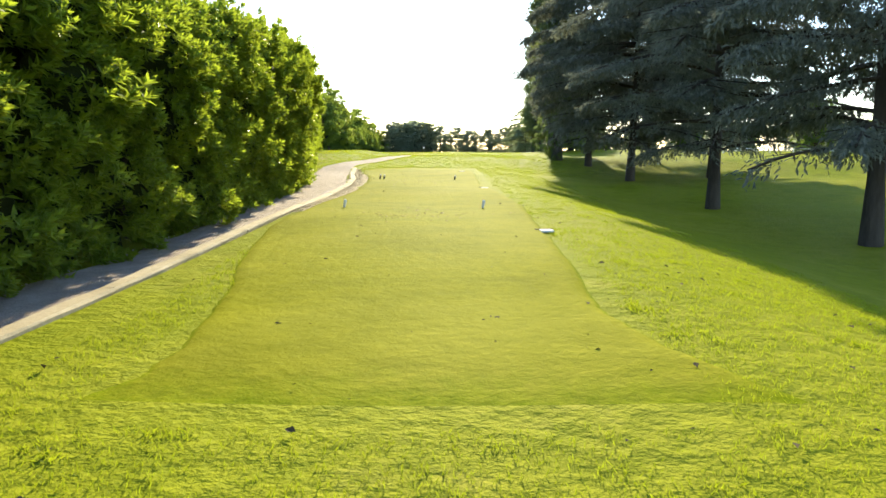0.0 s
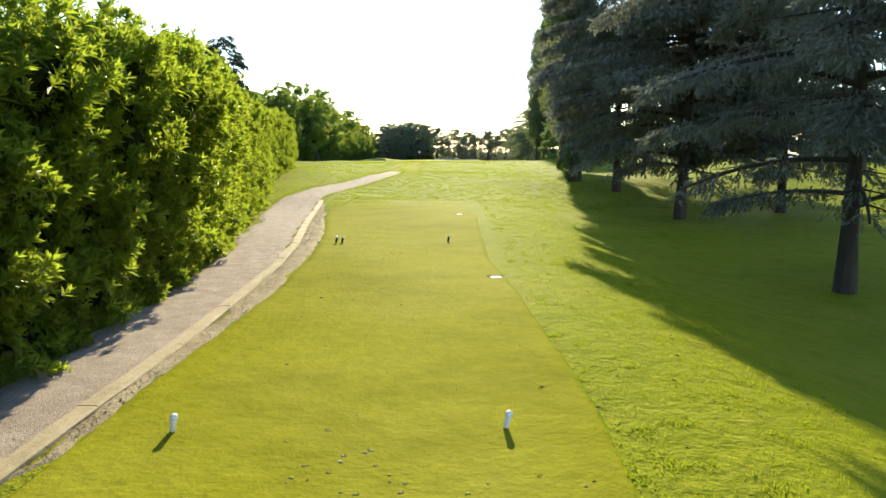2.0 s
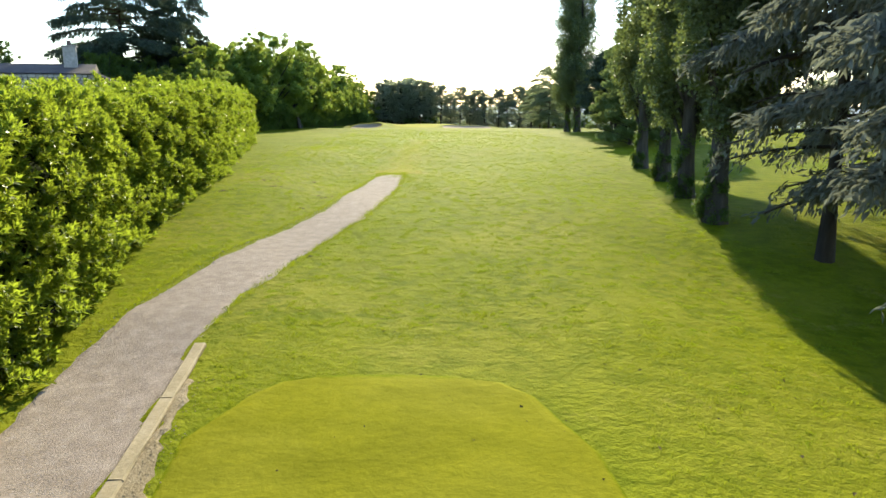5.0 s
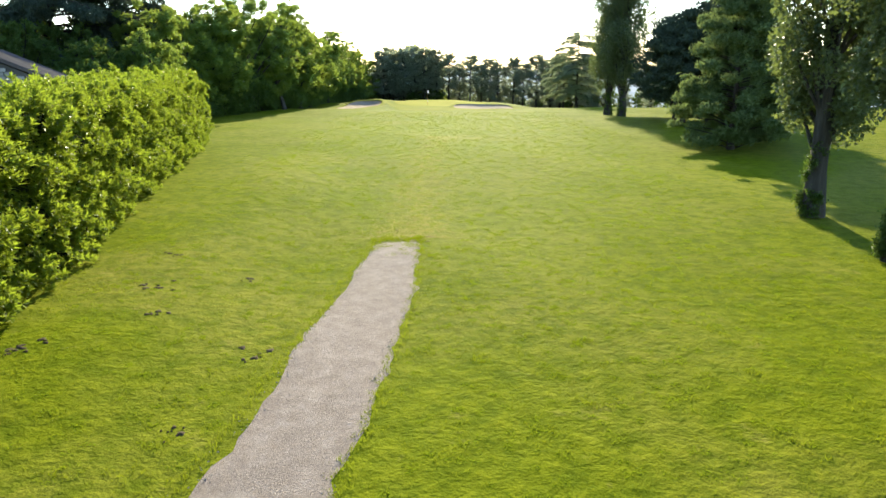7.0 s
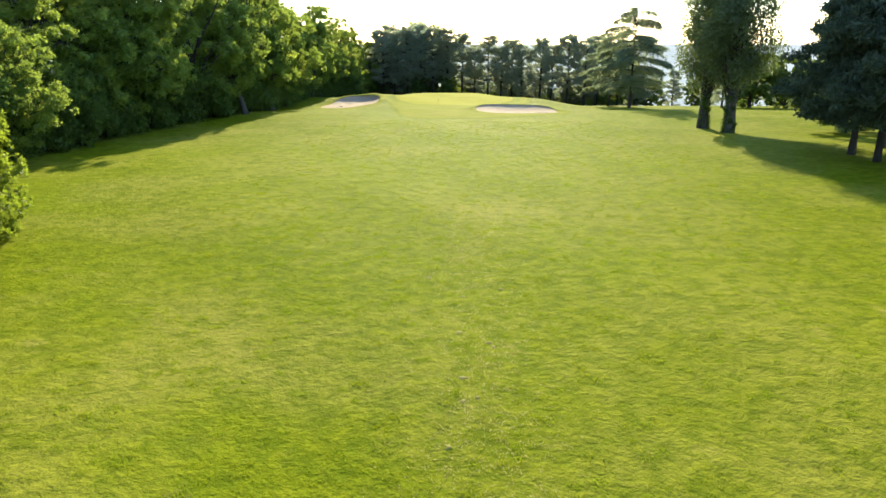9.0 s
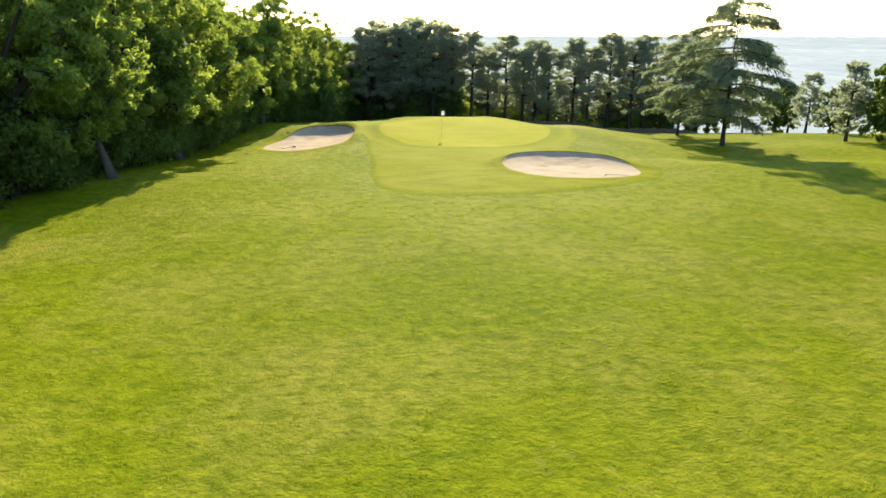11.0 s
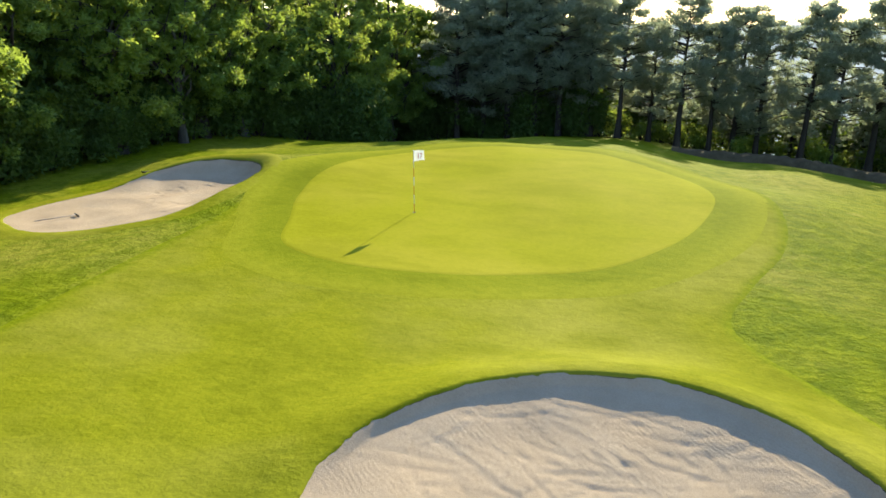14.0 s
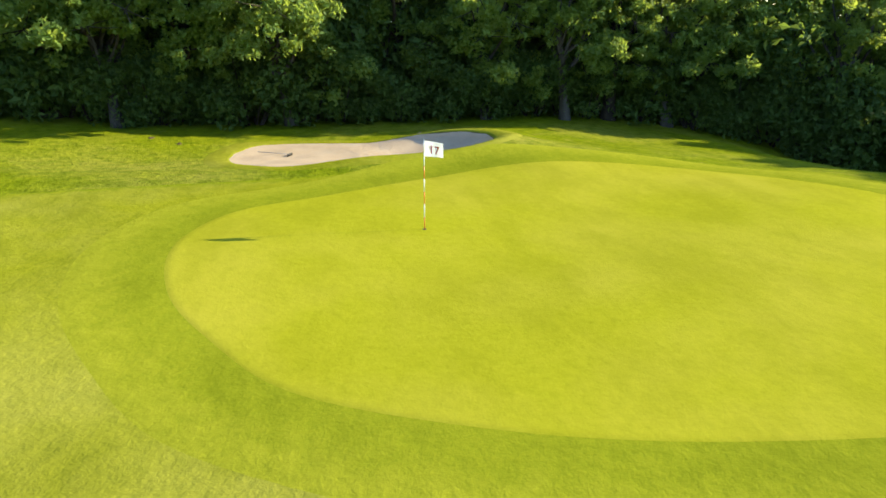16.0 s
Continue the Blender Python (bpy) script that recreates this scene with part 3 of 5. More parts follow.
# ---- trees ----
def bend(p0, p1, r0, r1, n, r, sag=0.0, jitter=0.06):
    """A crooked tapered limb from one place to another."""
    p0, p1 = np.array(p0, float), np.array(p1, float)
    L = np.linalg.norm(p1 - p0)
    t = np.linspace(0, 1, n)
    P = p0[None] + (p1 - p0)[None] * t[:, None]
    P += r.normal(0, jitter * L, (n, 3)) * (np.sin(np.pi * t) * 0.5)[:, None]
    P[:, 2] -= sag * np.sin(np.pi * t)
    return np.c_[P, r0 + (r1 - r0) * t]


def tree(name, label, category, m, wood, crown, bark, leaf, group):
    ob = thing(name, m, label, category, group)
    V, Fc = tubes(*wood) if isinstance(wood, tuple) else tubes(wood)
    child("trunk", mesh_of("trunk", V, Fc, bark), ob)
    child("crown", mesh_of("crown", *crown, leaf, False), ob)
    return ob


def flare(h, radius, r, lean=(0, 0), n=9, top=0.25):
    t = np.linspace(0, 1, n)
    rad = radius * (1 - (1 - top) * t) * (1 + 0.35 * np.exp(-t * h / 0.5))
    x = lean[0] * t * h + r.normal(0, 0.05, n) * t
    y = lean[1] * t * h + r.normal(0, 0.05, n) * t
    return np.c_[x, y, t * h - 0.15 * (t == 0), rad]


def broad_tree(seed, h, spread, count, size, leaf, m, low=0.22, label="leafy broadleaf tree in full summer leaf at the wood's edge", group="wood trees", bark=None, lean=0.05):
    r = np.random.default_rng(seed)
    trunk = flare(h * 0.72, 0.028 * h, r, r.normal(0, lean, 2))
    wood = [trunk]
    cs, rs = [], []
    for i in range(18):
        # a lobe of the crown, on its own limb
        z = low * h + (0.06 + 0.80 * (i + 0.5 * r.random()) / 18) * (0.98 - low) * h
        t = (z / h - low) / (1 - low)
        a = i * 2.4 + r.normal(0, 0.4)
        rad = spread * (0.62 * math.sin(math.pi * min(0.95, 0.22 + 0.75 * t)) ** 0.8) * (0.75 + 0.45 * r.random())
        size_l = spread * (0.36 + 0.16 * r.random()) * (1.0 - 0.35 * t)
        c = np.array([rad * math.cos(a), rad * math.sin(a), z])
        k = min(len(trunk) - 1, 1 + int(6 * z / h * 0.9))
        wood.append(bend(trunk[k, :3] - (0, 0, 0.6), c, trunk[k, 3] * 0.6, 0.03, 5, r))
        for j in range(18):
            d = unit(1, r)[0]
            q = c + d * size_l * (0.45 + 0.75 * r.random()) * np.array([1, 1, 0.75])
            cs.append(q)
            rs.append(size_l * (0.15 + 0.24 * r.random() ** 1.5))
            if j % 4 == 0:
                wood.append(bend(c, q, 0.03, 0.012, 3, r))
    crown = clump_leaves(cs, rs, count, size, r, 0.62, 0.75, 0.2)
    return tree("broadleaf_tree", label, "tree", m, wood, crown, bark or BARK, leaf, group)


def shrub(seed, w, d, h, count, size, leaf, m, name="shrub", label="dense shrub growing at the wood's edge, leaves darkened for canopy shade", group="wood shrubs"):
    r = np.random.default_rng(seed)
    cs = np.c_[r.uniform(-w, w, 16), r.uniform(-d, d, 16), h * (0.15 + 0.7 * r.random(16))]
    rs = 0.33 * h * (0.6 + 0.5 * r.random(16))
    wood = [bend((0.2 * c[0], 0.2 * c[1], -0.1), c, 0.05, 0.012, 4, r) for c in cs[:9]]
    ob = thing(name, m, label, "shrub", group)
    child("woody_frame", mesh_of("woody_frame", *tubes(wood, 5), BARK), ob)
    V, Fc = clump_leaves(cs, rs, count, size, r, 0.55, 0.85, 0.1)
    V[:, 2] = np.maximum(V[:, 2], 0.0)
    child("foliage", mesh_of("foliage", V, Fc, leaf, False), ob)
    return ob


def poplar(seed, h, radius, count, m, label="tall columnar poplar with fluted ivy-grown bole"):
    r = np.random.default_rng(seed)
    wood = [flare(h * 0.9, 0.0170 * h, r, r.normal(0, 0.012, 2), 12, 0.08)]
    for k in range(5):
        a = k * 1.257 + r.random()
        wood.append(np.array([[0.40 * math.cos(a), 0.40 * math.sin(a), -0.15, 0.12], [0.27 * math.cos(a), 0.27 * math.sin(a), 0.9, 0.11], [0.20 * math.cos(a), 0.20 * math.sin(a), 2.6, 0.05]]))
    cs, rs = [], []
    for i in range(150):
        z = h * (0.18 + 0.80 * (i / 150) ** 0.95)
        t = z / h
        prof = radius * (min(1, 0.35 + max(0, t - 0.15) / 0.20) * (1 - t) ** 0.35) * (0.8 + 0.25 * r.random())
        a = r.random() * 6.283
        f = 0.35 + 0.6 * r.random()
        cs.append((prof * f * math.cos(a), prof * f * math.sin(a), z))
        rs.append(0.30 * radius * (1.1 - 0.5 * t) * (0.6 + 0.6 * r.random()))
        if i % 2 == 0:
            z0 = z - 0.13 * h * (0.6 + r.random() * 0.5)
            wood.append(bend((0, 0, max(1.9, z0 - 0.05 * h)), cs[-1], 0.11 * (1.2 - t), 0.02, 5, r, 0, 0.03))
    V, Fc = clump_leaves(cs, rs, count, 0.165, r, 0.8, 1.5, 0.1)
    ob = tree("poplar_tree", label, "tree", m, wood, (V, Fc), BARK_PALE, POPLAR, "row of poplars")
    ia, iz = r.uniform(1.6, 5.2, 34), r.uniform(0.1, 2.8, 34)
    ir = 0.50 - 0.06 * iz + r.normal(0, 0.06, 34)
    ic = np.c_[ir * np.cos(ia), ir * np.sin(ia), iz]
    V, Fc = clump_leaves(ic, 0.10 + 0.16 * r.random(34) * (1.2 - iz / 3.2), 3600, 0.085, r, 0.8, 1.3, 0.3)
    V[:, 2] = np.maximum(V[:, 2], 0.0)
    child("ivy", mesh_of("ivy", V, Fc, IVY, False), ob, "dark ivy and suckers round the bole")
    return ob


def cedar(seed, h, reach, count, m, low=0.16, bare=0.0, label="big dark cedar with tiered drooping boughs", group="cedars", name="cedar_tree", size=0.35, leaf=None):
    r = np.random.default_rng(seed)
    wood = [flare(h, 0.009 * h + 0.07, r, r.normal(0, 0.008, 2), 12, 0.05)]
    P, A, Fl = [], [], []
    z, a = low * h, r.random() * 6
    boughs = []
    while z < 0.97 * h:
        a += 2.4 + r.normal(0, 0.3)
        t = (z / h - low) / (1 - low)
        L = reach * (0.46 + 0.54 * min(1, t * 3.0)) * (1 - t) ** 0.48 * (0.85 + 0.3 * r.random()) + 0.4
        boughs.append((z + r.normal(0, 0.15), a, L))
        z += 0.13 + 0.08 * r.random() + 0.003 * h
    tot = sum(b[2] ** 1.6 for b in boughs)
    for z, a, L in boughs:
        t = (z / h - low) / (1 - low)
        d = np.array([math.cos(a), math.sin(a), 0])
        side = np.array([-d[1], d[0], 0])
        rise = 0.10 * L * r.normal(0.6, 0.6)
        u = np.linspace(0, 1, 7)
        B = d[None] * (L * u)[:, None]
        B[:, 2] = z + rise * u * 2 * (1 - u * 0.5) - 0.17 * L * u ** 2.2
        B += side[None] * (r.normal(0, 0.10) * L * u ** 2)[:, None]
        wood.append(np.c_[B, 0.02 + 0.011 * L * (1 - u) + 0.01])
        n = int(count * L ** 1.6 / tot / 6)
        if r.random() < bare or (t < 0.05 and r.random() < 0.5):
            n //= 4
        uu = 0.14 + 0.88 * r.random(n) ** 0.75
        ww = (r.random(n) * 2 - 1)
        ww = np.sign(ww) * np.abs(ww) ** 1.1 * 0.34 * L * np.clip(1.15 - uu, 0.05, 0.8) * np.clip(uu * 2.5, 0.3, 1)
        c = np.stack([np.interp(uu, u, B[:, j]) for j in range(3)], 1) + side[None] * ww[:, None]
        c[:, 2] += r.normal(0, 0.05, n) - 0.10 * np.abs(ww)
        fall = 0.25 + 0.9 * r.random((n, 1)) ** 1.5
        go = d[None] * 0.45 + side[None] * np.sign(ww)[:, None] * 0.35 + unit(n, r) * 0.35 - np.array([0, 0, 1.0])[None] * fall
        go /= np.linalg.norm(go, axis=1)[:, None]
        for j in range(6):
            P.append(c + go * (size * 0.55 * j) + r.normal(0, size * 0.16, (n, 3)))
            A.append(go + unit(n, r) * 0.65)
            Fl.append(np.array([0, 0, 1.0])[None] + unit(n, r) * 0.8)
        for q in range(2):
            s = 0.35 + 0.3 * q + 0.1 * r.random()
            for sg in (-1, 1):
                p0 = np.array([np.interp(s, u, B[:, j]) for j in range(3)])
                p1 = p0 + (d * 0.22 + side * sg * 0.26) * L * (1 - 0.4 * q) - np.array([0, 0, 0.05 * L])
                wood.append(np.r_[np.c_[p0[None], 0.006 * L + 0.008], np.c_[p1[None], 0.005]])
    P, A, Fl = np.concatenate(P), np.concatenate(A), np.concatenate(Fl)
    s = size * (0.55 + 0.9 * r.random(len(P)))
    V, Fc = leaves(P, A, Fl, s, s * 0.36)
    return tree(name, label, "tree", m, (wood, 6), (V, Fc), BARK, leaf or CEDAR, group)


def pine(seed, h, spread, count, m, bare=0.35, label="dark pine with bare lower trunk in the shelter belt", group="pine belt", leaf=None, name="pine_tree", size=0.26):
    r = np.random.default_rng(seed)
    trunk = flare(h * 0.96, 0.016 * h + 0.05, r, r.normal(0, 0.02, 2), 10, 0.12)
    wood = [trunk]
    cs, rs = [], []
    for i in range(170):
        z = h * (bare + (0.98 - bare) * r.random() ** 0.9)
        t = (z / h - bare) / (1 - bare)
        L = spread * (0.25 + 0.75 * (1 - t) ** 0.7 * min(1, 0.55 + t * 3)) * (0.45 + 0.65 * r.random())
        a = r.random() * 6.283
        c = (L * math.cos(a), L * math.sin(a), z + 0.1 * L)
        cs.append(c)
        rs.append(spread * (0.09 + 0.14 * r.random()))
        if i % 2:
            wood.append(bend((0, 0, z - 0.15 * L), c, 0.045, 0.012, 4, r))
    for i in range(12):
        z, a, L = h * (0.08 + bare * r.random()), r.random() * 6.283, 0.3 + 0.9 * r.random()
        wood.append(bend((0, 0, z), (L * math.cos(a), L * math.sin(a), z - 0.1), 0.02, 0.005, 3, r))
    V, Fc = clump_leaves(cs, rs, count, size, r, 0.28, 0.42, -0.35)
    return tree(name, label, "tree", m, (wood, 6), (V, Fc), BARK, leaf or PINE, group)


def stand(ob, x, y, turn=0.0, size=1.0, sink=0.0):
    """Plants a copy of a tree on the ground."""
    c = copy_thing(ob, pose(x, y, ground_z(x, y) - sink, 0, 0, turn))
    c.scale = (size, size, size)
    return c


def plant(ob, x, y, turn=0.0, size=1.0):
    ob.matrix_basis = pose(x, y, ground_z(x, y), 0, 0, turn)
    ob.scale = (size, size, size)
    return ob


here = Matrix.Identity(4)
# cedars beside the tee
plant(cedar(11, 20, 7.6, 105000, here, 0.13, 0.04, size=0.18), 12.2, 11.3)
plant(cedar(12, 19, 8.2, 105000, here, 0.14, 0.10, size=0.16), 11.7, 21.8)
cc = plant(cedar(13, 19, 8.6, 115000, here, 0.13, 0.04, size=0.23), 12.0, 36.7)
plant(cedar(15, 18, 5.2, 40000, here, 0.13, 0.6, "cedar with many bare drooping lower boughs", size=0.24), 11.4, 47.0)
stand(cc, 17.9, 39.0, 110, 0.9)
stand(cc, 17.6, 52.8, 200, 0.85)
# poplars along the fairway
pa = plant(poplar(21, 23, 2.9, 52000, here), 9.7, 51.8)
pb = plant(poplar(22, 22, 2.7, 50000, here), 10.5, 57.7)
stand(pa, 11.5, 64.4, 15, 0.9)
stand(pb, 11.9, 70.3, -20, 0.97)
pc = plant(poplar(23, 24, 3.7, 56000, here), 18.1, 126.2)
stand(pc, 17.2, 129.6, 130, 0.95)
# conifers beyond the poplars
qa = plant(pine(31, 9.8, 3.9, 42000, here, 0.03, "dense green conifer with boughs near the ground", "conifers", CONIFER, "conifer_tree", 0.30), 16.0, 89.0)
stand(qa, 17.6, 91.8, 120, 0.95)
qb = plant(pine(32, 9.2, 4.5, 22000, here, 0.20, "dark spreading conifer on the fairway's edge", "conifers", CONIFER_DARK, "conifer_tree", 0.36), 19.3, 111.0)
stand(qb, 19.2, 108.3, 140, 1.0)
stand(qb, 20.4, 105.4, 260, 1.1)
stand(qb, 22.6, 113.8, 30, 1.05)
stand(qa, 27.0, 126.0, 220, 1.0)
# cedars beside the green
cd = plant(cedar(14, 12.5, 5.9, 62000, here, 0.19, 0.16, "open-crowned grey-green cedar on the lawn", leaf=CEDAR_PALE, size=0.21), 19.3, 162.3)
stand(cd, 19.3, 174.7, 150, 0.85)
# pine belt behind the green
rb = np.random.default_rng(5)
pine_kinds = [pine(41 + k, 9.6, 2.3 + 0.2 * k, 17000, here, (0.34, 0.22, 0.30, 0.18)[k], size=0.22) for k in range(4)]
far_pine = pine(46, 9.6, 2.8, 5000, here, 0.12, size=0.45)
front = [(-1.2, 7.5), (0.9, 5.4), (3.4, 7.0), (5.4, 5.2), (7.7, 6.3), (9.6, 5.6), (12.6, 6.7), (14.6, 5.4), (17.6, 7.3), (20.5, 6.6), (23.0, 7.0), (26.5, 6.2), (30, 6.8)]
front += [(-3.6, 8.0), (-6.0, 8.4), (-8.4, 7.6), (-10.6, 8.3), (-12.8, 7.4), (-15.0, 7.8), (-4.8, 7.0), (-9.4, 8.8), (-13.8, 8.6)]
for i, (x, top) in enumerate(front):
    x, y = x + float(rb.normal(0, 0.2)), 198.8 + 0.08 * max(0, x) + float(rb.normal(0, 0.9)) + (3.0 if i > 18 else 0)
    k = (0, 1, 2, 0, 3, 1, 0, 2)[i % 8]
    (plant if i in (0, 1, 2, 4) else stand)(pine_kinds[k], x, y, float(rb.random() * 360), (top + (0.5 if x < -2 else 0.3) - ground_z(x, y)) / 9.7)
for i in range(17):
    x = -18 + i * 3.0 + float(rb.normal(0, 0.5))
    (plant if i == 0 else stand)(far_pine, x, 205.5 + float(rb.normal(0, 1.5)), float(rb.random() * 360), float(0.66 + 0.22 * rb.random() + (0.2 if x < -4 else 0.0)))
# wood on the west side
WEST_Y, WEST_X = [98, 117, 133, 141, 153, 165, 177, 187], [-29.6, -29.2, -28.0, -25.2, -24.4, -24.6, -23.9, -19.6]
wood_kinds = [broad_tree(51 + k, 12.5 + (k % 3), 4.2 + 0.5 * (k % 2), 32000, 0.21, (BROAD, BROAD_PALE, BROAD)[k % 3], here, 0.14) for k in range(6)]
dark_kinds = [broad_tree(151 + k, 13.5, 4.6, 20000, 0.29, BROAD_SHADED, here, 0.18, "tall broadleaf tree inside the wood, leaves darkened as in shade") for k in range(2)]
far_kind = broad_tree(161, 11, 4.4, 3600, 0.6, BROAD_SHADED, here, 0.1, "far leafy tree beyond the fairway", "far trees")
BACK_Y, BACK_X = [100, 125, 133, 141, 165], [-3.6, -3.8, -2.8, -1.2, 0.0]
edge = [(-27.0, 114.5), (-27.6, 123), (-26.6, 129), (-26.4, 126), (-26, 131), (-25.4, 137), (-25.0, 142.5), (-24.6, 148), (-24.4, 153.5), (-24.6, 159), (-25.0, 164), (-24.8, 169.5), (-24.4, 174.5), (-23.8, 179.5), (-22.2, 185.5), (-21.4, 191), (-19.8, 196.5)]
for i, (x, y) in enumerate(edge):
    (plant if i < 6 else stand)(wood_kinds[(i * 5) % 6 if i >= 6 else i], x + float(np.interp(y, BACK_Y, BACK_X)) + float(rb.normal(0, 0.5)), y + float(rb.normal(0, 0.7)), float(rb.random() * 360), float((0.80 if i < 4 else 0.98 if i < 9 else 0.88) + 0.22 * rb.random()))
inner = [(-31.5, 112), (-33, 119), (-32.5, 127), (-32, 135), (-31.5, 143), (-31, 151), (-31.5, 159), (-31.5, 167), (-30.5, 175), (-28.5, 183), (-26, 190), (-24.5, 197), (-39, 118), (-39, 132), (-38.5, 146), (-38, 160), (-37, 176), (-33, 190)]
for i, (x, y) in enumerate(inner):
    (plant if i < 2 else stand)(dark_kinds[i % 2], x + float(np.interp(y, BACK_Y, BACK_X)) + float(rb.normal(0, 0.6)), y + float(rb.normal(0, 0.9)), float(rb.random() * 360), float((0.74 if i < 4 or i in (12, 13) else 0.9) + 0.2 * rb.random()))
stand(wood_kinds[1], -7.2, 207.0, 30, 1.22)
stand(wood_kinds[4], -11.6, 206.5, 160, 1.15)
stand(wood_kinds[2], -31.5, 176, 140, 1.15)
shrub_kinds = [shrub(71 + k, 1.5, 1.2, 2.6 + 0.4 * k, 3600, 0.22, BROAD_SHADED, here) for k in range(3)]
for i in range(62):
    y = 103 + i * 1.4
    x = float(np.interp(y, WEST_Y, WEST_X)) + float(rb.normal(0, 0.5))
    f = plant if i < 3 else stand
    f(shrub_kinds[i % 3], x, y, float(rb.random() * 360), float(0.85 + 0.55 * rb.random()))
# taller second row, added to block light showing through the wood
for i in range(28):
    y = 105 + i * 3.0
    x = float(np.interp(y, WEST_Y, WEST_X)) - 2.6 + float(rb.normal(0, 0.5))
    stand(shrub_kinds[i % 3], x, y, float(rb.random() * 360), float(1.7 + 0.6 * rb.random()))
# low growth under the pines
light_shrubs = [shrub(77 + k, 1.0, 0.7, 2.4, 900, 0.22, BROAD_PALE, here, "shrub", "thin sunlit undergrowth among the pine trunks", "belt shrubs") for k in range(2)]
for i in range(22):
    (plant if i < 2 else stand)(light_shrubs[i % 2], -3 + i * 1.6 + float(rb.normal(0, 0.4)), 202.3 + float(rb.normal(0, 1.0)), float(rb.random() * 360), float(0.7 + 0.5 * rb.random()))
for i in range(20):
    stand(shrub_kinds[i % 3], -16 + i * 2.3 + float(rb.normal(0, 0.5)), 208.5 + float(rb.normal(0, 1.0)), float(rb.random() * 360), float(1.2 + 0.6 * rb.random()))
for i in range(12):
    stand(shrub_kinds[i % 3], -19.5 + i * 1.35, 200.0 + float(rb.normal(0, 0.8)), float(rb.random() * 360), float(0.8 + 0.5 * rb.random()))
for i in range(15):
    stand(far_kind if i % 2 else far_pine, 22 + i * 3.6 + float(rb.normal(0, 0.7)), 201 + float(rb.normal(0, 2.0)), float(rb.random() * 360), float(0.6 + 0.2 * rb.random()))
for x, y, f in ((-21.0, 198.0, 1.3), (-22.4, 200.5, 1.8), (-24.0, 202.5, 1.9), (-20.2, 201.0, 1.6), (-18.4, 199.0, 1.2)):
    stand(shrub_kinds[int(-x) % 3], x, y, 50 * f, f)
stand(dark_kinds[1], -23.5, 201.0, 20, 0.8)
lean_kinds = [broad_tree(61 + k, 9.5, 2.8, 7000, 0.24, BROAD_PALE if k else BROAD, here, 0.42, "slender leaning tree with a pale bare trunk", "wood trees", BARK_PALE, 0.22) for k in range(2)]
for i, (x, y) in enumerate([(-22.6, 177.2), (-23.2, 167.5), (-23.4, 158.0), (-21.5, 184.5), (-22.8, 171.5), (-23.2, 150.5), (-23.6, 141.0), (-20.5, 189.0)]):
    (plant if i < 2 else stand)(lean_kinds[i % 2], x, y, float(rb.random() * 360), float(0.8 + 0.3 * rb.random()))
# tall trees behind the hedge
fir = plant(cedar(81, 21, 5.6, 60000, here, 0.08, 0.0, "tall dark conical fir behind the hedge", "garden trees", "fir_tree", 0.34, CONIFER_DARK), -35.4, 122)
old = plant(cedar(82, 20, 10.0, 70000, here, 0.25, 0.12, "old flat-tiered cedar behind the hedge", "garden trees", "cedar_tree", 0.34, CONIFER_DARK), -40.0, 115)
stand(dark_kinds[0], -38, 106, 40, 0.75)
stand(dark_kinds[1], -47, 100, 140, 0.8)
stand(dark_kinds[1], -31.8, 105.5, 250, 0.62)
stand(wood_kinds[3], -28.4, 109.5, 90, 0.72)
for x, y, f in ((-18.5, 203.0, 0.95), (-22.0, 204.0, 1.0), (-15.2, 204.5, 0.95), (-19.5, 199.5, 0.7)):
    stand(dark_kinds[int(-x) % 2], x, y, 60 * f, f)
# far trees east of the fairway
for i, (x, y) in enumerate([(52, 92), (58, 96), (56, 104), (62, 112), (50, 125), (58, 135), (66, 122), (74, 130), (46, 150), (56, 160), (66, 150), (80, 142), (90, 150), (38, 186), (46, 182), (55, 186), (64, 180), (75, 176)]):
    (plant if i == 0 else stand)(far_pine if i % 3 and i else far_kind, x, y, float(rb.random() * 360), float(0.65 + 0.4 * rb.random()))
for i in range(30):
    u = i / 29
    x, y = float(np.interp(u, [0, 0.35, 0.75, 1], [34, 66, 120, 150])), float(np.interp(u, [0, 0.35, 0.75, 1], [168, 156, 128, 84]))
    stand(far_kind if i % 3 else far_pine, x + float(rb.normal(0, 1)), y + float(rb.normal(0, 2)), float(rb.random() * 360), float(0.55 + 0.35 * rb.random()))


# ---- laurel hedge ----
HEDGE_Y = [-12, 0, 4, 7, 15.8, 20, 22.8, 27.5, 42, 48, 55, 62, 68, 78, 86, 93, 99]
HEDGE_X = [-5.15, -5.1, -5.0, -5.05, -5.3, -5.5, -5.85, -6.8, -9.25, -10.6, -11.4, -12.2, -13.4, -15.4, -17.15, -18.7, -19.8]
HEDGE_H = [(-12, 4.2), (4, 4.3), (11, 4.8), (17, 5.05), (24, 5.3), (36, 5.2), (45, 4.85), (55, 4.45), (70, 4.45), (93, 4.6)]


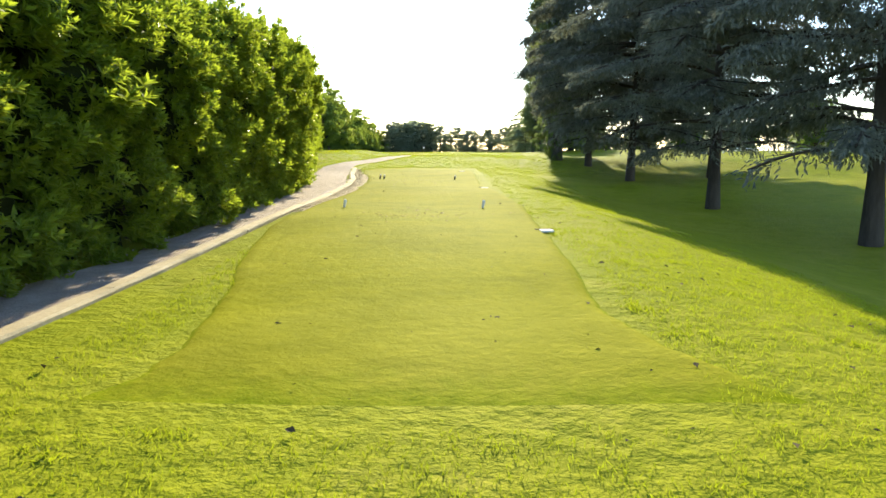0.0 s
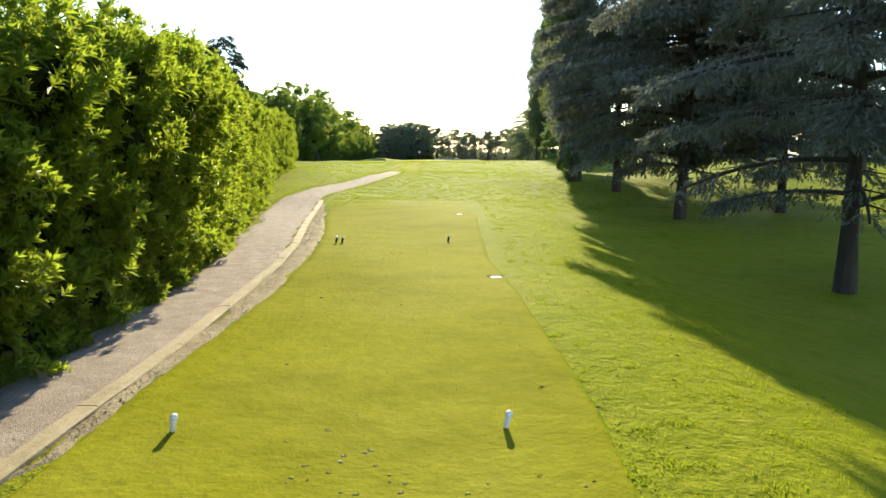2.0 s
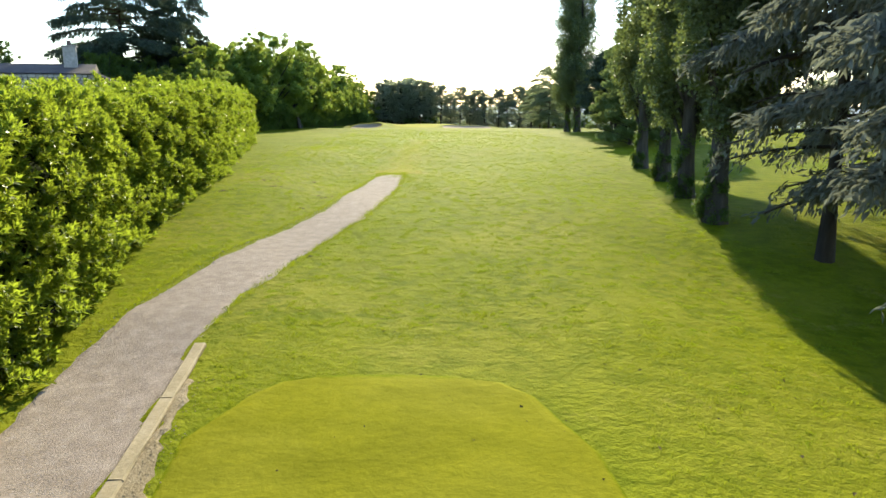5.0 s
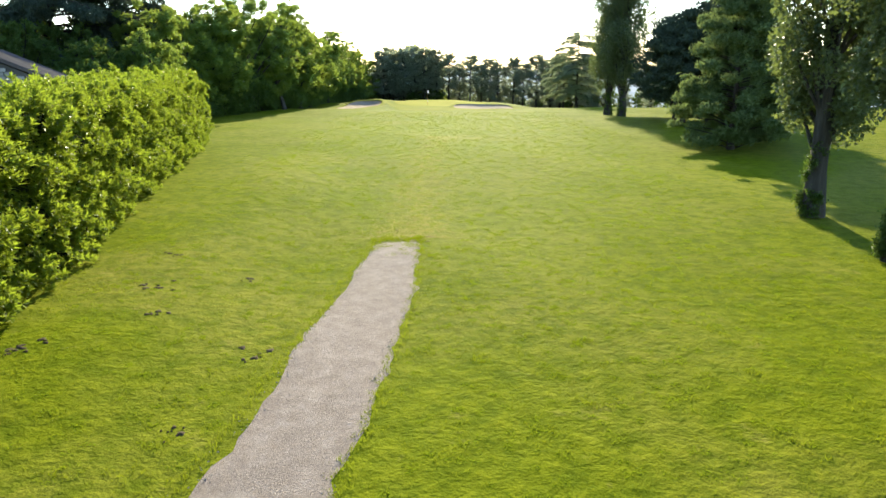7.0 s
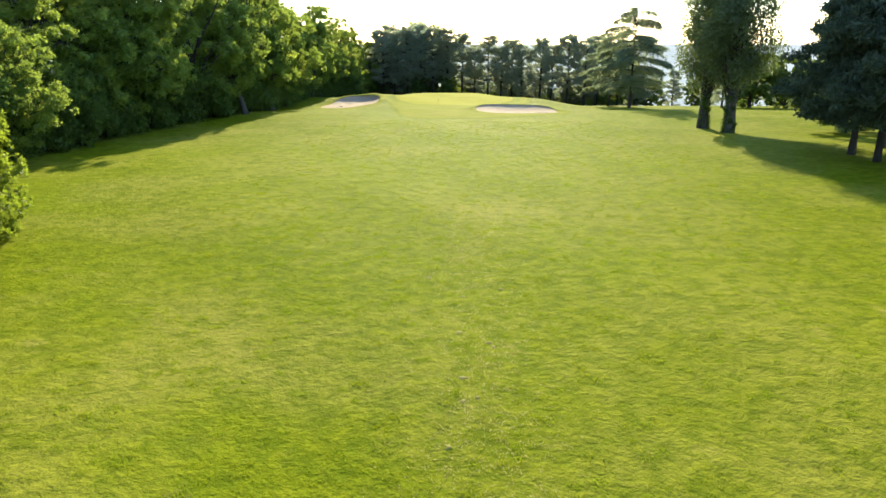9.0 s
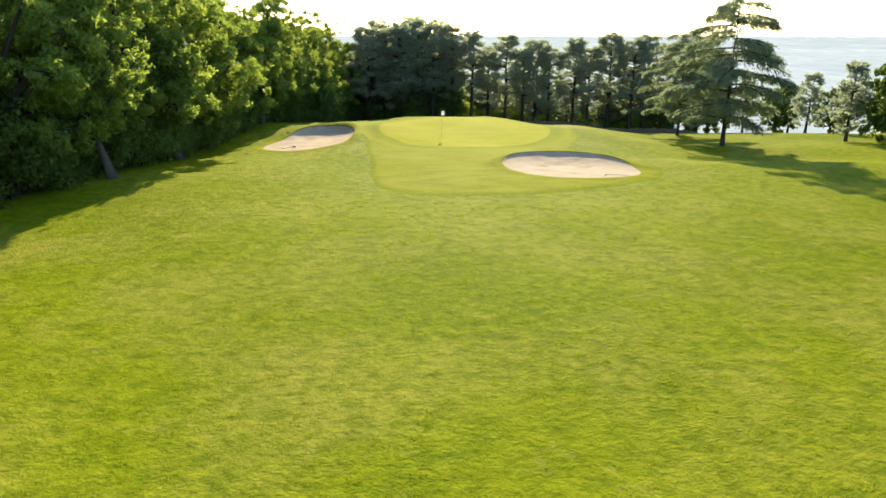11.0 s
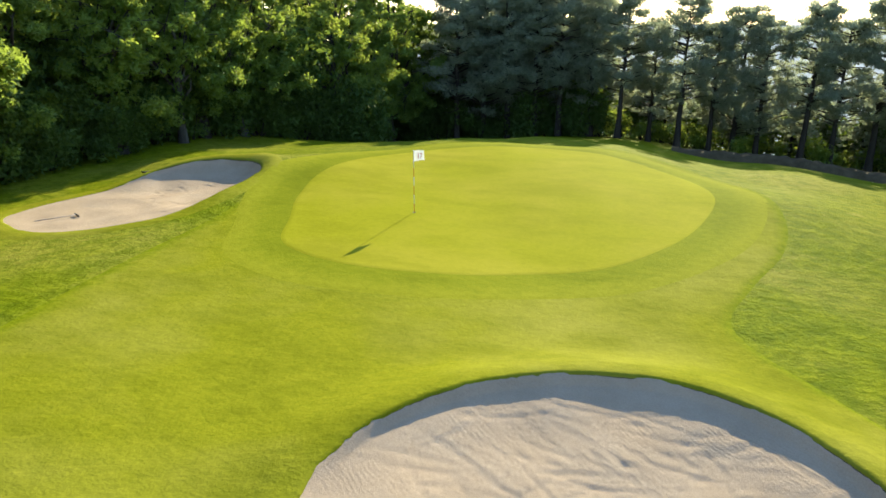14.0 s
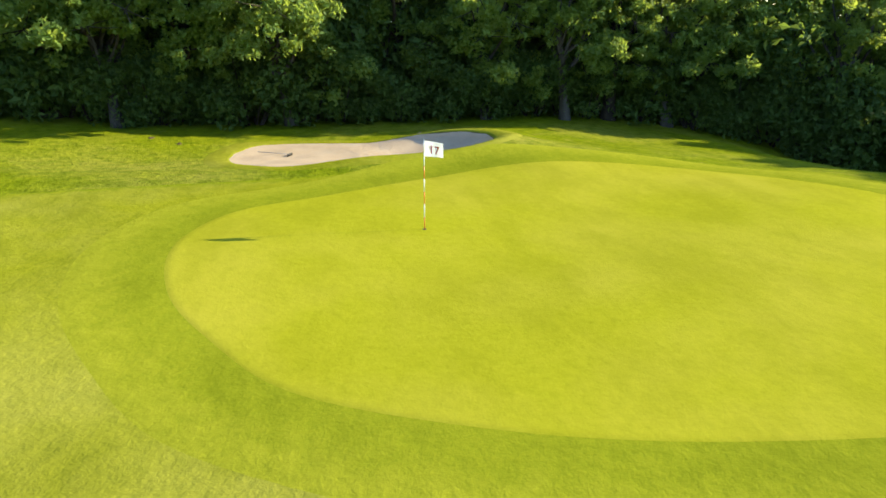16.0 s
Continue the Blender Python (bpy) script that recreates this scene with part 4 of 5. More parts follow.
def hedge_plant(seed, count):
    """A clipped laurel, its lit side towards +x."""
    r = np.random.default_rng(seed)
    ln, dp, h = 3.3, 1.2, 5.15
    ph = r.random(6) * 6.28

    def bulge(y, z):
        return 0.34 * np.sin(1.9 * y + ph[0]) * np.sin(1.3 * z + ph[1]) + 0.26 * np.sin(3.7 * y + ph[2] + z) + 0.17 * np.sin(4.1 * z + ph[3] + 0.7 * y) + 0.26 * np.sin(5.3 * y + ph[4]) * np.sin(5.9 * z + ph[5])

    n1, n2 = int(count * 0.66), int(count * 0.26)
    n3 = count - n1 - n2
    y, z = r.uniform(-ln, ln, n1), h * r.random(n1)
    x = bulge(y, z) - np.abs(r.normal(0, 0.22, n1)) + 0.12 * np.exp(-((r.random(n1) - 0.5) / 0.1) ** 2)
    x -= 0.35 * soft((z - h + 0.8) / 0.8) + 0.10 * soft((0.5 - z) / 0.5)
    P = [np.c_[x, y, z]]
    N = [np.c_[np.ones(n1), np.zeros(n1), 0.5 + np.zeros(n1)]]
    y2, x2 = r.uniform(-ln, ln, n2), r.uniform(-2 * dp, 0, n2)
    P.append(np.c_[x2, y2, h + 0.8 * bulge(y2, x2 * 2) - np.abs(r.normal(0, 0.2, n2)) + 0.35 * r.random(n2) ** 6 - 0.25 * soft((x2 + 0.5) / 0.5)])
    N.append(np.c_[0.2 * np.ones(n2), np.zeros(n2), np.ones(n2)])
    y3, z3 = r.uniform(-ln, ln, n3), h * r.random(n3)
    P.append(np.c_[-2 * dp - 0.2 * r.random(n3), y3, z3])
    N.append(np.c_[-np.ones(n3), np.zeros(n3), 0.3 * np.ones(n3)])
    P, N = np.concatenate(P), np.concatenate(N)
    P[:, 2] = np.maximum(P[:, 2], 0.05)
    # whorls of leaves at the shoot tips
    ax = N + unit(len(P), r) * 0.55 + np.array([0, 0, 0.45])
    ax /= np.linalg.norm(ax, axis=1)[:, None]
    u1 = np.cross(ax, unit(len(P), r))
    u1 /= np.linalg.norm(u1, axis=1)[:, None]
    u2 = np.cross(ax, u1)
    big = 0.188 * (0.7 + 0.55 * r.random(len(P)))
    C, A, F2, S = [], [], [], []
    for j in range(8):
        an = j * 2.4 + r.normal(0, 0.25, len(P))
        tilt = 0.25 + 0.14 * j + r.normal(0, 0.1, len(P))
        rad = np.cos(an)[:, None] * u1 + np.sin(an)[:, None] * u2
        go = ax * np.cos(tilt)[:, None] + rad * np.sin(tilt)[:, None]
        C.append(P + go * (big * 0.5)[:, None] - ax * 0.012 * j)
        A.append(go)
        F2.append(ax * np.sin(tilt)[:, None] - rad * np.cos(tilt)[:, None])
        S.append(big * (0.8 + 0.05 * j))
    V, Fc = leaves(np.concatenate(C), np.concatenate(A), np.concatenate(F2), np.concatenate(S), np.concatenate(S) * 0.44)
    ob = thing("laurel_hedge", here, "tall clipped glossy green laurel hedge beside the path", "hedge", "hedge plants")
    child("foliage", mesh_of("foliage", V, Fc, LAUREL, False), ob)
    # dark core sheets, added to block light behind the leaves
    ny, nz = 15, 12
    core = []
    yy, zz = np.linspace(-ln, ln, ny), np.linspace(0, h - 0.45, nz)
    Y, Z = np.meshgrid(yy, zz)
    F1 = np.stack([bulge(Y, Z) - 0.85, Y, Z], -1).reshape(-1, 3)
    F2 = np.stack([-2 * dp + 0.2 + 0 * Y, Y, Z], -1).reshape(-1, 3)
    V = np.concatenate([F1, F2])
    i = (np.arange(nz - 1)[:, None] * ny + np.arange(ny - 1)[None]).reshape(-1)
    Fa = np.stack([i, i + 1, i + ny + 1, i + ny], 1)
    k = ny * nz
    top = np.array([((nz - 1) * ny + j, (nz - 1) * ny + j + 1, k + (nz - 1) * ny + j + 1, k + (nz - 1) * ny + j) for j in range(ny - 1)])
    child("inner_growth", mesh_of("inner_growth", V, np.concatenate([Fa, Fa + k, top]), LAUREL_SHADE), ob)
    wood = [bend((-1.2 + r.normal(0, 0.3), y0, -0.1), (-1.1 + r.normal(0, 0.3), y0 + r.normal(0, 0.4), 4.3), 0.07, 0.03, 5, r) for y0 in (-2.5, -0.8, 0.9, 2.5)]
    child("woody_frame", mesh_of("woody_frame", *tubes(wood, 6), BARK), ob)
    return ob


# near-black tone gives the hedge's inside its shade
LAUREL_SHADE = rough_surface("shaded hedge core", (0.012, 0.018, 0.006), (0.022, 0.03, 0.01), (0.035, 0.05, 0.015), 9, 0.9, 0.1)
hedge_kinds = [hedge_plant(91 + k, 2700) for k in range(4)]
y, i = -8.0, 0
while y < 93.0:
    x0, x1 = np.interp(y - 2, HEDGE_Y, HEDGE_X), np.interp(y + 2, HEDGE_Y, HEDGE_X)
    x = float(np.interp(y, HEDGE_Y, HEDGE_X))
    turn = math.degrees(math.atan2(x0 - x1, 4.0))
    h = (plant if i < 4 else stand)(hedge_kinds[i % 4], x, y, turn)
    h.matrix_basis = h.matrix_basis @ pose(0, 0, 0, 0, -3.0 + 13.5 * float(soft((30 - y) / 12)), 0)
    h.scale = (1, 1, float(np.interp(y, *zip(*HEDGE_H))) / 5.15)
    y += 6.35 * math.cos(radians(turn))
    i += 1


# ---- small things on the course ----
def box_bm(sx, sy, sz, at=(0, 0, 0), bev=0.0):
    bm = bmesh.new()
    bmesh.ops.create_cube(bm, size=1.0, matrix=Matrix.Translation(at) @ Matrix.Diagonal((sx, sy, sz, 1)))
    if bev:
        bmesh.ops.bevel(bm, geom=bm.edges[:], offset=bev, segments=2, affect='EDGES')
    return bm


def lathe_bm(profile, sides=16, at=(0, 0, 0)):
    """A turned shape; profile: rows of radius, height."""
    bm = bmesh.new()
    rings = [[bm.verts.new((at[0] + r * math.cos(2 * math.pi * k / sides), at[1] + r * math.sin(2 * math.pi * k / sides), at[2] + z)) for k in range(sides)] for r, z in profile]
    for a, b in zip(rings, rings[1:]):
        for k in range(sides):
            bm.faces.new((a[k], a[(k + 1) % sides], b[(k + 1) % sides], b[k]))
    bm.faces.new(rings[0][::-1])
    bm.faces.new(rings[-1])
    return bm


def tee_marker(x, y, mat, label, twin=False):
    z = ground_z(x, y) + 0.03
    ob = thing("tee_marker", pose(x, y, z, 12, 8, 20), label, "tee marker", "tee markers")
    for dx in ((-0.09, 0.09) if twin else (0.0,)):
        part("spike", lathe_bm([(0.012, -0.08), (0.012, 0.05)], 8, (dx, 0, 0)), BLACK, ob)
        part("post", lathe_bm([(0.026, 0.02), (0.03, 0.03), (0.036, 0.15), (0.034, 0.165)], 16, (dx, 0, 0)), mat, ob, smooth=True)
        part("cap", lathe_bm([(0.038, 0.165), (0.042, 0.18), (0.038, 0.205), (0.024, 0.22), (0.006, 0.225)], 16, (dx, 0, 0)), WHITE, ob, "rounded white cap", smooth=True)
    return ob


tee_marker(-2.17, 9.7, WHITE, "white turned tee marker standing in the turf")
tee_marker(1.34, 9.85, WHITE, "white turned tee marker standing in the turf")
tee_marker(-2.45, 23.6, BLACK, "pair of dark tee markers with white caps", True)
tee_marker(0.80, 24.4, BLACK, "dark tee marker with a white cap")


def plaque(x, y, turn):
    z = ground_z(x, y) + 0.052
    ob = thing("distance_plaque", pose(x, y, z, 0, 0, turn), "pale stone distance plaque sunk in the turf", "plaque", "tee plaques")
    part("plate", box_bm(0.25, 0.20, 0.04, (0, 0, -0.012), 0.010), CONCRETE_PALE, ob)
    part("earth_edge", box_bm(0.36, 0.10, 0.02, (0, 0.14, 0.0), 0.008), EARTH_DARK, ob, "dark cut earth along the edge")
    return ob


THATCH = rough_surface("worn thatch", (0.16, 0.14, 0.04), (0.27, 0.235, 0.07), (0.36, 0.31, 0.12), 30, 0.95, 0.02)
PEBBLE = rough_surface("pebbles", (0.2, 0.18, 0.16), (0.33, 0.29, 0.26), (0.5, 0.46, 0.42), 12, 0.9, 0.02)
EARTH_DARK = rough_surface("bare dark earth", (0.04, 0.03, 0.014), (0.085, 0.064, 0.034), (0.14, 0.108, 0.062), 14, 0.95, 0.03)
CONCRETE_PALE = rough_surface("pale plaque", (0.5, 0.48, 0.44), (0.62, 0.6, 0.56), (0.7, 0.68, 0.64), 30, 0.7, 0.005)
plaque(2.33, 5.2, 12)
plaque(1.86, 18.4, 10)
plaque(1.30, 31.3, 8)


def flagstick(x, y):
    z = ground_z(x, y) + 0.055
    ob = thing("golf_flag", pose(x, y, z, 0, 0, 0), "white flag on a thin striped stick in the hole", "flag")
    # flat black disc on the turf stands in for the hole's shaded inside
    hole_disc = lathe_bm([(0.054, 0.001), (0.054, 0.004)], 20)
    part("hole", hole_disc, BLACK, ob, "flat black disc painted for the dark inside of the hole")
    edges = np.linspace(0, 2.13, 8)
    for k in range(7):
        part("stick", lathe_bm([(0.011, edges[k] + (0.005 if k == 0 else 0)), (0.011, edges[k + 1])], 10), ORANGE if k in (0, 2, 4) else WHITE, ob, smooth=True)
    bm = bmesh.new()
    nx, nz = 14, 8
    rows = []
    for j in range(nz + 1):
        row = []
        for i in range(nx + 1):
            u, v = i / nx, j / nz
            row.append(bm.verts.new((0.01 + 0.24 * u + 0.03 * math.sin(u * 5 + v) * u, 0.012 + 0.38 * u, 2.10 - 0.36 * v * (1 - 0.1 * u) - 0.05 * u * u)))
        rows.append(row)
    for j in range(nz):
        for i in range(nx):
            bm.faces.new((rows[j][i], rows[j][i + 1], rows[j + 1][i + 1], rows[j + 1][i]))
    part("flag_cloth", bm, CLOTH, ob, "white cloth with a red number", smooth=True)
    for side in (1, -1):
        cu = bpy.data.curves.new("number", 'FONT')
        cu.body, cu.size, cu.extrude = "17", 0.26, 0.002
        cu.align_x, cu.align_y = 'CENTER', 'CENTER'
        tmp = bpy.data.objects.new("number", cu)
        me = bpy.data.meshes.new_from_object(tmp)
        bpy.data.objects.remove(tmp)
        me.materials.clear()
        me.materials.append(DYE)
        for v in me.vertices:
            u = min(1, max(0, (0.22 + side * v.co.x) / 0.44))
            off = 0.01 + 0.24 * u + 0.03 * math.sin(u * 5 + 0.45) * u
            v.co = Vector((off + side * (0.004 + abs(v.co.z)), 0.012 + 0.38 * u, 1.90 + v.co.y - 0.05 * u * u))
        child("number", me, ob, "red painted number")
    return ob


flagstick(-4.88, 160.25)


def rake(x, y, turn, lift=0.05):
    z = ground_z(x, y)
    ob = thing("bunker_rake", pose(x, y, z + lift, 0, 0, turn), "bunker rake with a pale shaft lying on the sand", "rake", "bunker rakes")
    part("shaft", tube_bm([(0.0, 0, 0.03), (1.35, 0, 0.05)], 0.014), PEBBLE, ob, smooth=True)
    part("head", box_bm(0.05, 0.42, 0.05, (0, 0, 0.03), 0.012), BLACK, ob, "black plastic head")
    for k in range(11):
        part("tine", box_bm(0.012, 0.012, 0.07, (-0.01, -0.19 + 0.038 * k, -0.02)), BLACK, ob)
    return ob


def tube_bm(points, radius, sides=8):
    bm = bmesh.new()
    V, Fc = tubes([[(*p, radius) for p in points]], sides)
    vs = [bm.verts.new(v) for v in V]
    for f in Fc:
        bm.faces.new([vs[i] for i in f])
    bm.faces.new([vs[i] for i in range(sides)][::-1])
    return bm


rake(4.9, 141.95, -14)
rake(-16.7, 157.6, -120)
rake(-18.3, 163.0, 60)


def stake(x, y, h, mat, label):
    ob = thing("marker_post", pose(x, y, ground_z(x, y), 0, 0, 0), label, "post", "posts")
    part("post", lathe_bm([(0.09, -0.1), (0.09, h - 0.1), (0.07, h)], 12), mat, ob, smooth=True)
    part("cap", lathe_bm([(0.095, h - 0.32), (0.095, h - 0.12), (0.05, h - 0.02)], 12), WHITE, ob, "pale top")
    return ob


stake(35.0, 184.0, 1.3, BLACK, "dark post with a pale top beside the far fairway")


# ---- earth bank and far rail fence ----
def earth_bank():
    n = 60
    xs = np.linspace(3.0, 27.0, n)
    rr = np.random.default_rng(12)
    ys = 189.2 + 0.03 * xs + 0.15 * rr.normal(size=n)
    prof = [(-1.0, 0.0), (-0.6, 0.25), (-0.3, 0.48), (0.2, 0.56), (1.2, 0.45), (2.2, -0.1)]
    V = np.array([(x, y + a, ground_z(x, y) + b * (1 + 0.12 * rr.normal()) * min(1.0, (x - 3.0) / 3 + 0.05, (27.0 - x) / 3 + 0.05) - 0.03) for x, y in zip(xs, ys) for a, b in prof])
    k = len(prof)
    Fc = [(i * k + j, (i + 1) * k + j, (i + 1) * k + j + 1, i * k + j + 1) for i in range(n - 1) for j in range(k - 1)]
    return tagged(new("earth_bank", mesh_of("earth_bank", V, Fc, EARTH_DARK)), "low brown earth bank along the foot of the pines", "bank", kind="structure")


earth_bank()


def rail_fence():
    ob = thing("rail_fence", pose(36.0, 84.0, 0), "low white two-rail fence across the far field", "fence")
    for k in range(13):
        x = 3.0 * k
        z = ground_z(36.0 + x, 84.0)
        part("post", box_bm(0.10, 0.10, 0.75, (x, 0, z + 0.30), 0.01), WHITE, ob)
        if k < 12:
            z2 = ground_z(39.0 + x, 84.0)
            for up in (0.30, 0.56):
                part("rail", tube_bm([(x, 0.06, z + up), (x + 3.0, 0.06, z2 + up)], 0.045, 6), WHITE, ob)
    return ob


rail_fence()


# ---- kerb of dressed beams along the path ----
kerb = thing("kerb", pose(0, 0, 0), "low sandy stone kerb edging the cart path", "kerb")
r = np.random.default_rng(3)


def kerb_beam(y0, y1):
    """One long beam between two joints, following the path's edge."""
    bm = bmesh.new()
    rings = []
    for y in np.linspace(y0, y1 - 0.012, 5):
        x = float(np.interp(y, KERB_Y, KERB_X))
        z = ground_z(x + 0.45, y) + 0.06
        prof = [(-0.005, -0.32), (0.0, -0.03), (0.025, 0.0), (0.22, 0.005), (0.25, -0.02), (0.255, -0.32)]
        rings.append([bm.verts.new((x + a + float(r.normal(0, 0.006)), float(y), z + b + float(r.normal(0, 0.005)))) for a, b in prof])
    for p, q in zip(rings, rings[1:]):
        for k in range(5):
            bm.faces.new((p[k], p[k + 1], q[k + 1], q[k]))
    bm.faces.new(rings[0])
    bm.faces.new(rings[-1][::-1])
    bmesh.ops.recalc_face_normals(bm, faces=bm.faces[:])
    return part("kerb_beam", bm, CONCRETE, kerb)


y = -13.0
while y < 39.0:
    kerb_beam(y, y + 2.6)
    y += 2.6


# ---- stone house behind the hedge ----
def house():
    ob = thing("stone_house", pose(-37.0, 94.0, -2.1, 0, 0, 20), "old stone house with a tiled roof behind the hedge", "house")
    z0 = ground_z(-36, 94)
    wall = part("wall", box_bm(9.0, 7.0, 8.4, (-1.0, 0, z0 + 4.1)), MORTAR, ob)
    bm = bmesh.new()
    q = [(3.5, -3.75, z0 + 8.35), (3.5, 3.75, z0 + 8.35), (9.4, 3.75, z0 + 5.6), (9.4, -3.75, z0 + 5.6)]
    t = [bm.verts.new(v) for v in q] + [bm.verts.new((v[0], v[1], v[2] - 0.18)) for v in q]
    for f in ((0, 1, 2, 3), (7, 6, 5, 4), (0, 3, 7, 4), (1, 0, 4, 5), (2, 1, 5, 6), (3, 2, 6, 7)):
        bm.faces.new([t[i] for i in f])
    roof = part("roof", bm, TILE, ob, "weathered reddish tile roof")
    for k in range(24):
        yk = -3.6 + 7.2 * k / 23
        part("tile", tube_bm([(3.45, yk, z0 + 8.40), (9.45, yk, z0 + 5.64)], 0.085, 8), TILE, roof)
    bm = bmesh.new()
    lo = [bm.verts.new((x, yy, z)) for yy in (-3.5, 3.5) for x, z in ((3.52, z0 - 0.2), (9.2, z0 - 0.2), (9.2, z0 + 5.36), (3.52, z0 + 8.08))]
    for f in ((0, 1, 2, 3), (7, 6, 5, 4), (1, 5, 6, 2), (0, 4, 5, 1), (3, 2, 6, 7), (0, 3, 7, 4)):
        bm.faces.new([lo[i] for i in f])
    wing = part("wing", bm, MORTAR, ob)
    bm = bmesh.new()
    q = [(-5.7, -3.7, z0 + 8.36), (3.45, -3.7, z0 + 8.36), (3.45, 0, z0 + 9.3), (-5.7, 0, z0 + 9.3), (3.45, 3.7, z0 + 8.36), (-5.7, 3.7, z0 + 8.36)]
    t = [bm.verts.new(v) for v in q]
    for f in ((0, 1, 2, 3), (3, 2, 4, 5), (2, 1, 4), (5, 0, 3), (0, 5, 4, 1)):
        bm.faces.new([t[i] for i in f])
    bmesh.ops.recalc_face_normals(bm, faces=bm.faces[:])
    part("roof", bm, TILE, ob, "low tiled roof")
    ch = part("chimney", box_bm(1.1, 0.9, 2.4, (1.4, -1.0, z0 + 9.6), 0.03), STONE, ob, "square stone chimney")
    part("chimney_cap", box_bm(1.3, 1.1, 0.16, (1.4, -1.0, z0 + 10.85), 0.03), STONE, ch)
    part("chimney_pot", lathe_bm([(0.22, 0), (0.2, 0.4), (0.24, 0.45)], 12, (1.4, -1.0, z0 + 10.92)), TILE, ch)
    win = part("window", box_bm(1.0, 0.06, 1.3, (-2.4, -3.51, z0 + 6.6)), BLACK, ob, "dark small-paned window")
    part("window_frame", box_bm(1.2, 0.05, 0.12, (-2.4, -3.55, z0 + 7.3)), WHITE, win)
    part("window_sill", box_bm(1.3, 0.14, 0.1, (-2.4, -3.57, z0 + 5.9)), STONE, win)
    # courses of the gable wall
    rr = np.random.default_rng(8)
    metas = []
    for k in range(5):
        bm = box_bm(0.62 - 0.08 * k, 0.10, 0.24, (0, 0, 0), 0.02)
        me = bpy.data.meshes.new("stone")
        bm.to_mesh(me)
        bm.free()
        me.materials.append(STONE)
        metas.append(me)
    for row in range(10):
        x = -5.4
        while x < 3.3:
            k = int(rr.integers(5))
            w = 0.64 - 0.08 * k
            st = child("stone", metas[k], wall)
            st.matrix_basis = pose(x + w / 2, -3.5 - 0.02 * float(rr.random()), z0 + 5.75 + row * 0.265)
            x += w + 0.03
    for row in range(14):
        x, up = 3.56, 4.2 + row * 0.265
        reach = min(9.1, 3.52 + (7.85 - up) / 0.479)
        while x < reach - 0.3:
            k = int(rr.integers(5))
            w = 0.64 - 0.08 * k
            st = child("stone", metas[k], wing)
            st.matrix_basis = pose(x + w / 2, -3.5 - 0.03 * float(rr.random()), z0 + up)
            x += w + 0.03
    return ob


house()


# ---- worn places, stones and tufts ----
def scatter_tufts(name, places, blade, n, label, seed, mat, up=1.0, broad=0.06):
    r = np.random.default_rng(seed)
    p = np.asarray(places)
    c = np.repeat(p, n, 0)
    k = len(c)
    c = c + np.c_[r.normal(0, 0.05, (k, 2)), np.zeros(k)]
    L = blade * (0.5 + r.random(k))
    A = np.c_[r.normal(0, 0.45, (k, 2)), up * np.ones(k)]
    c[:, 2] = land(c[:, 0], c[:, 1]) + L * 0.38 * up
    V, Fc = leaves(c, A, unit(k, r), L, 0.004 + broad * L)
    ob = new(name, mesh_of(name, V, Fc, mat, False))
    return tagged(ob, label, "grass", kind="stuff")


r = np.random.default_rng(17)


def spread(n, x0, x1, y0, y1, keep):
    p = np.c_[r.uniform(x0, x1, n), r.uniform(y0, y1, n)]
    p = p[keep(p[:, 0], p[:, 1])]
    return np.c_[p, land(p[:, 0], p[:, 1])]


def off_path(x, y):
    lx = np.interp(y, [-14, 8, 18.8, 24.4, 30.3, 40, 46, 53.5, 59.5, 67.1], [-5.3, -5.3, -5.4, -5.9, -6.9, -8.4, -7.8, -5.9, -5.1, -4.5])
    rx = np.interp(y, [-14, 8, 17, 23.3, 29, 39.6, 45.3, 50.1, 55, 60, 67.1], [-2.9, -2.8, -2.6, -2.9, -3.9, -5.3, -5.0, -4.65, -3.85, -2.9, -2.85])
    return ((x < lx) | (x > rx)) | (y > 67.2)


def off_tee(x, y):
    return (x < -2.2) | (x > 2.35) | (y < -3.9) | (y > 39)


def rough_ok(x, y):
    return off_path(x, y) & off_tee(x, y) & (x > np.interp(y, HEDGE_Y, HEDGE_X) - 0.3)


scatter_tufts("grass_tufts", np.concatenate([
    spread(16000, -6, 7, -7.6, 6, rough_ok),
    spread(16000, -5, 6, 6, 40, rough_ok),
    spread(15000, -12, 8, 36, 66, rough_ok),
    spread(9000, -12, 6, 60, 92, rough_ok),
    spread(5000, -10, 6, 92, 134, lambda x, y: x > -20),
]), 0.045, 5, "short uneven tufts of rough grass", 31, BLADES)


def worn_patch(x, y, w, d, mat, label, seed, lift=0.0):
    """A bare place: one ragged blot."""
    rr = np.random.default_rng(seed)
    n = 14
    a = np.linspace(0, 2 * math.pi, n, endpoint=False)
    g = rr.normal(size=n)
    q = 0.7 * np.clip(0.85 + 0.16 * (g + np.roll(g, 1)) / 1.4 + 0.2 * rr.normal(size=n), 0.3, 1.5)
    c = np.array([[x, y]])
    loop = np.c_[w * q * np.cos(a), d * q * np.sin(a)]
    P = np.concatenate([c, c + loop * 0.6, c + loop])
    Z = land(P[:, 0], P[:, 1]) + lift + np.r_[0.022, np.full(n, 0.014) + 0.012 * rr.random(n), np.full(n, -0.008)]
    faces = [(0, 1 + j, 1 + (j + 1) % n) for j in range(n)] + [(1 + j, 1 + n + j, 1 + n + (j + 1) % n, 1 + (j + 1) % n) for j in range(n)]
    ob = new("worn_patch", mesh_of("worn_patch", np.c_[P, Z], faces, mat))
    return tagged(ob, label, "bare patch", "worn patches")


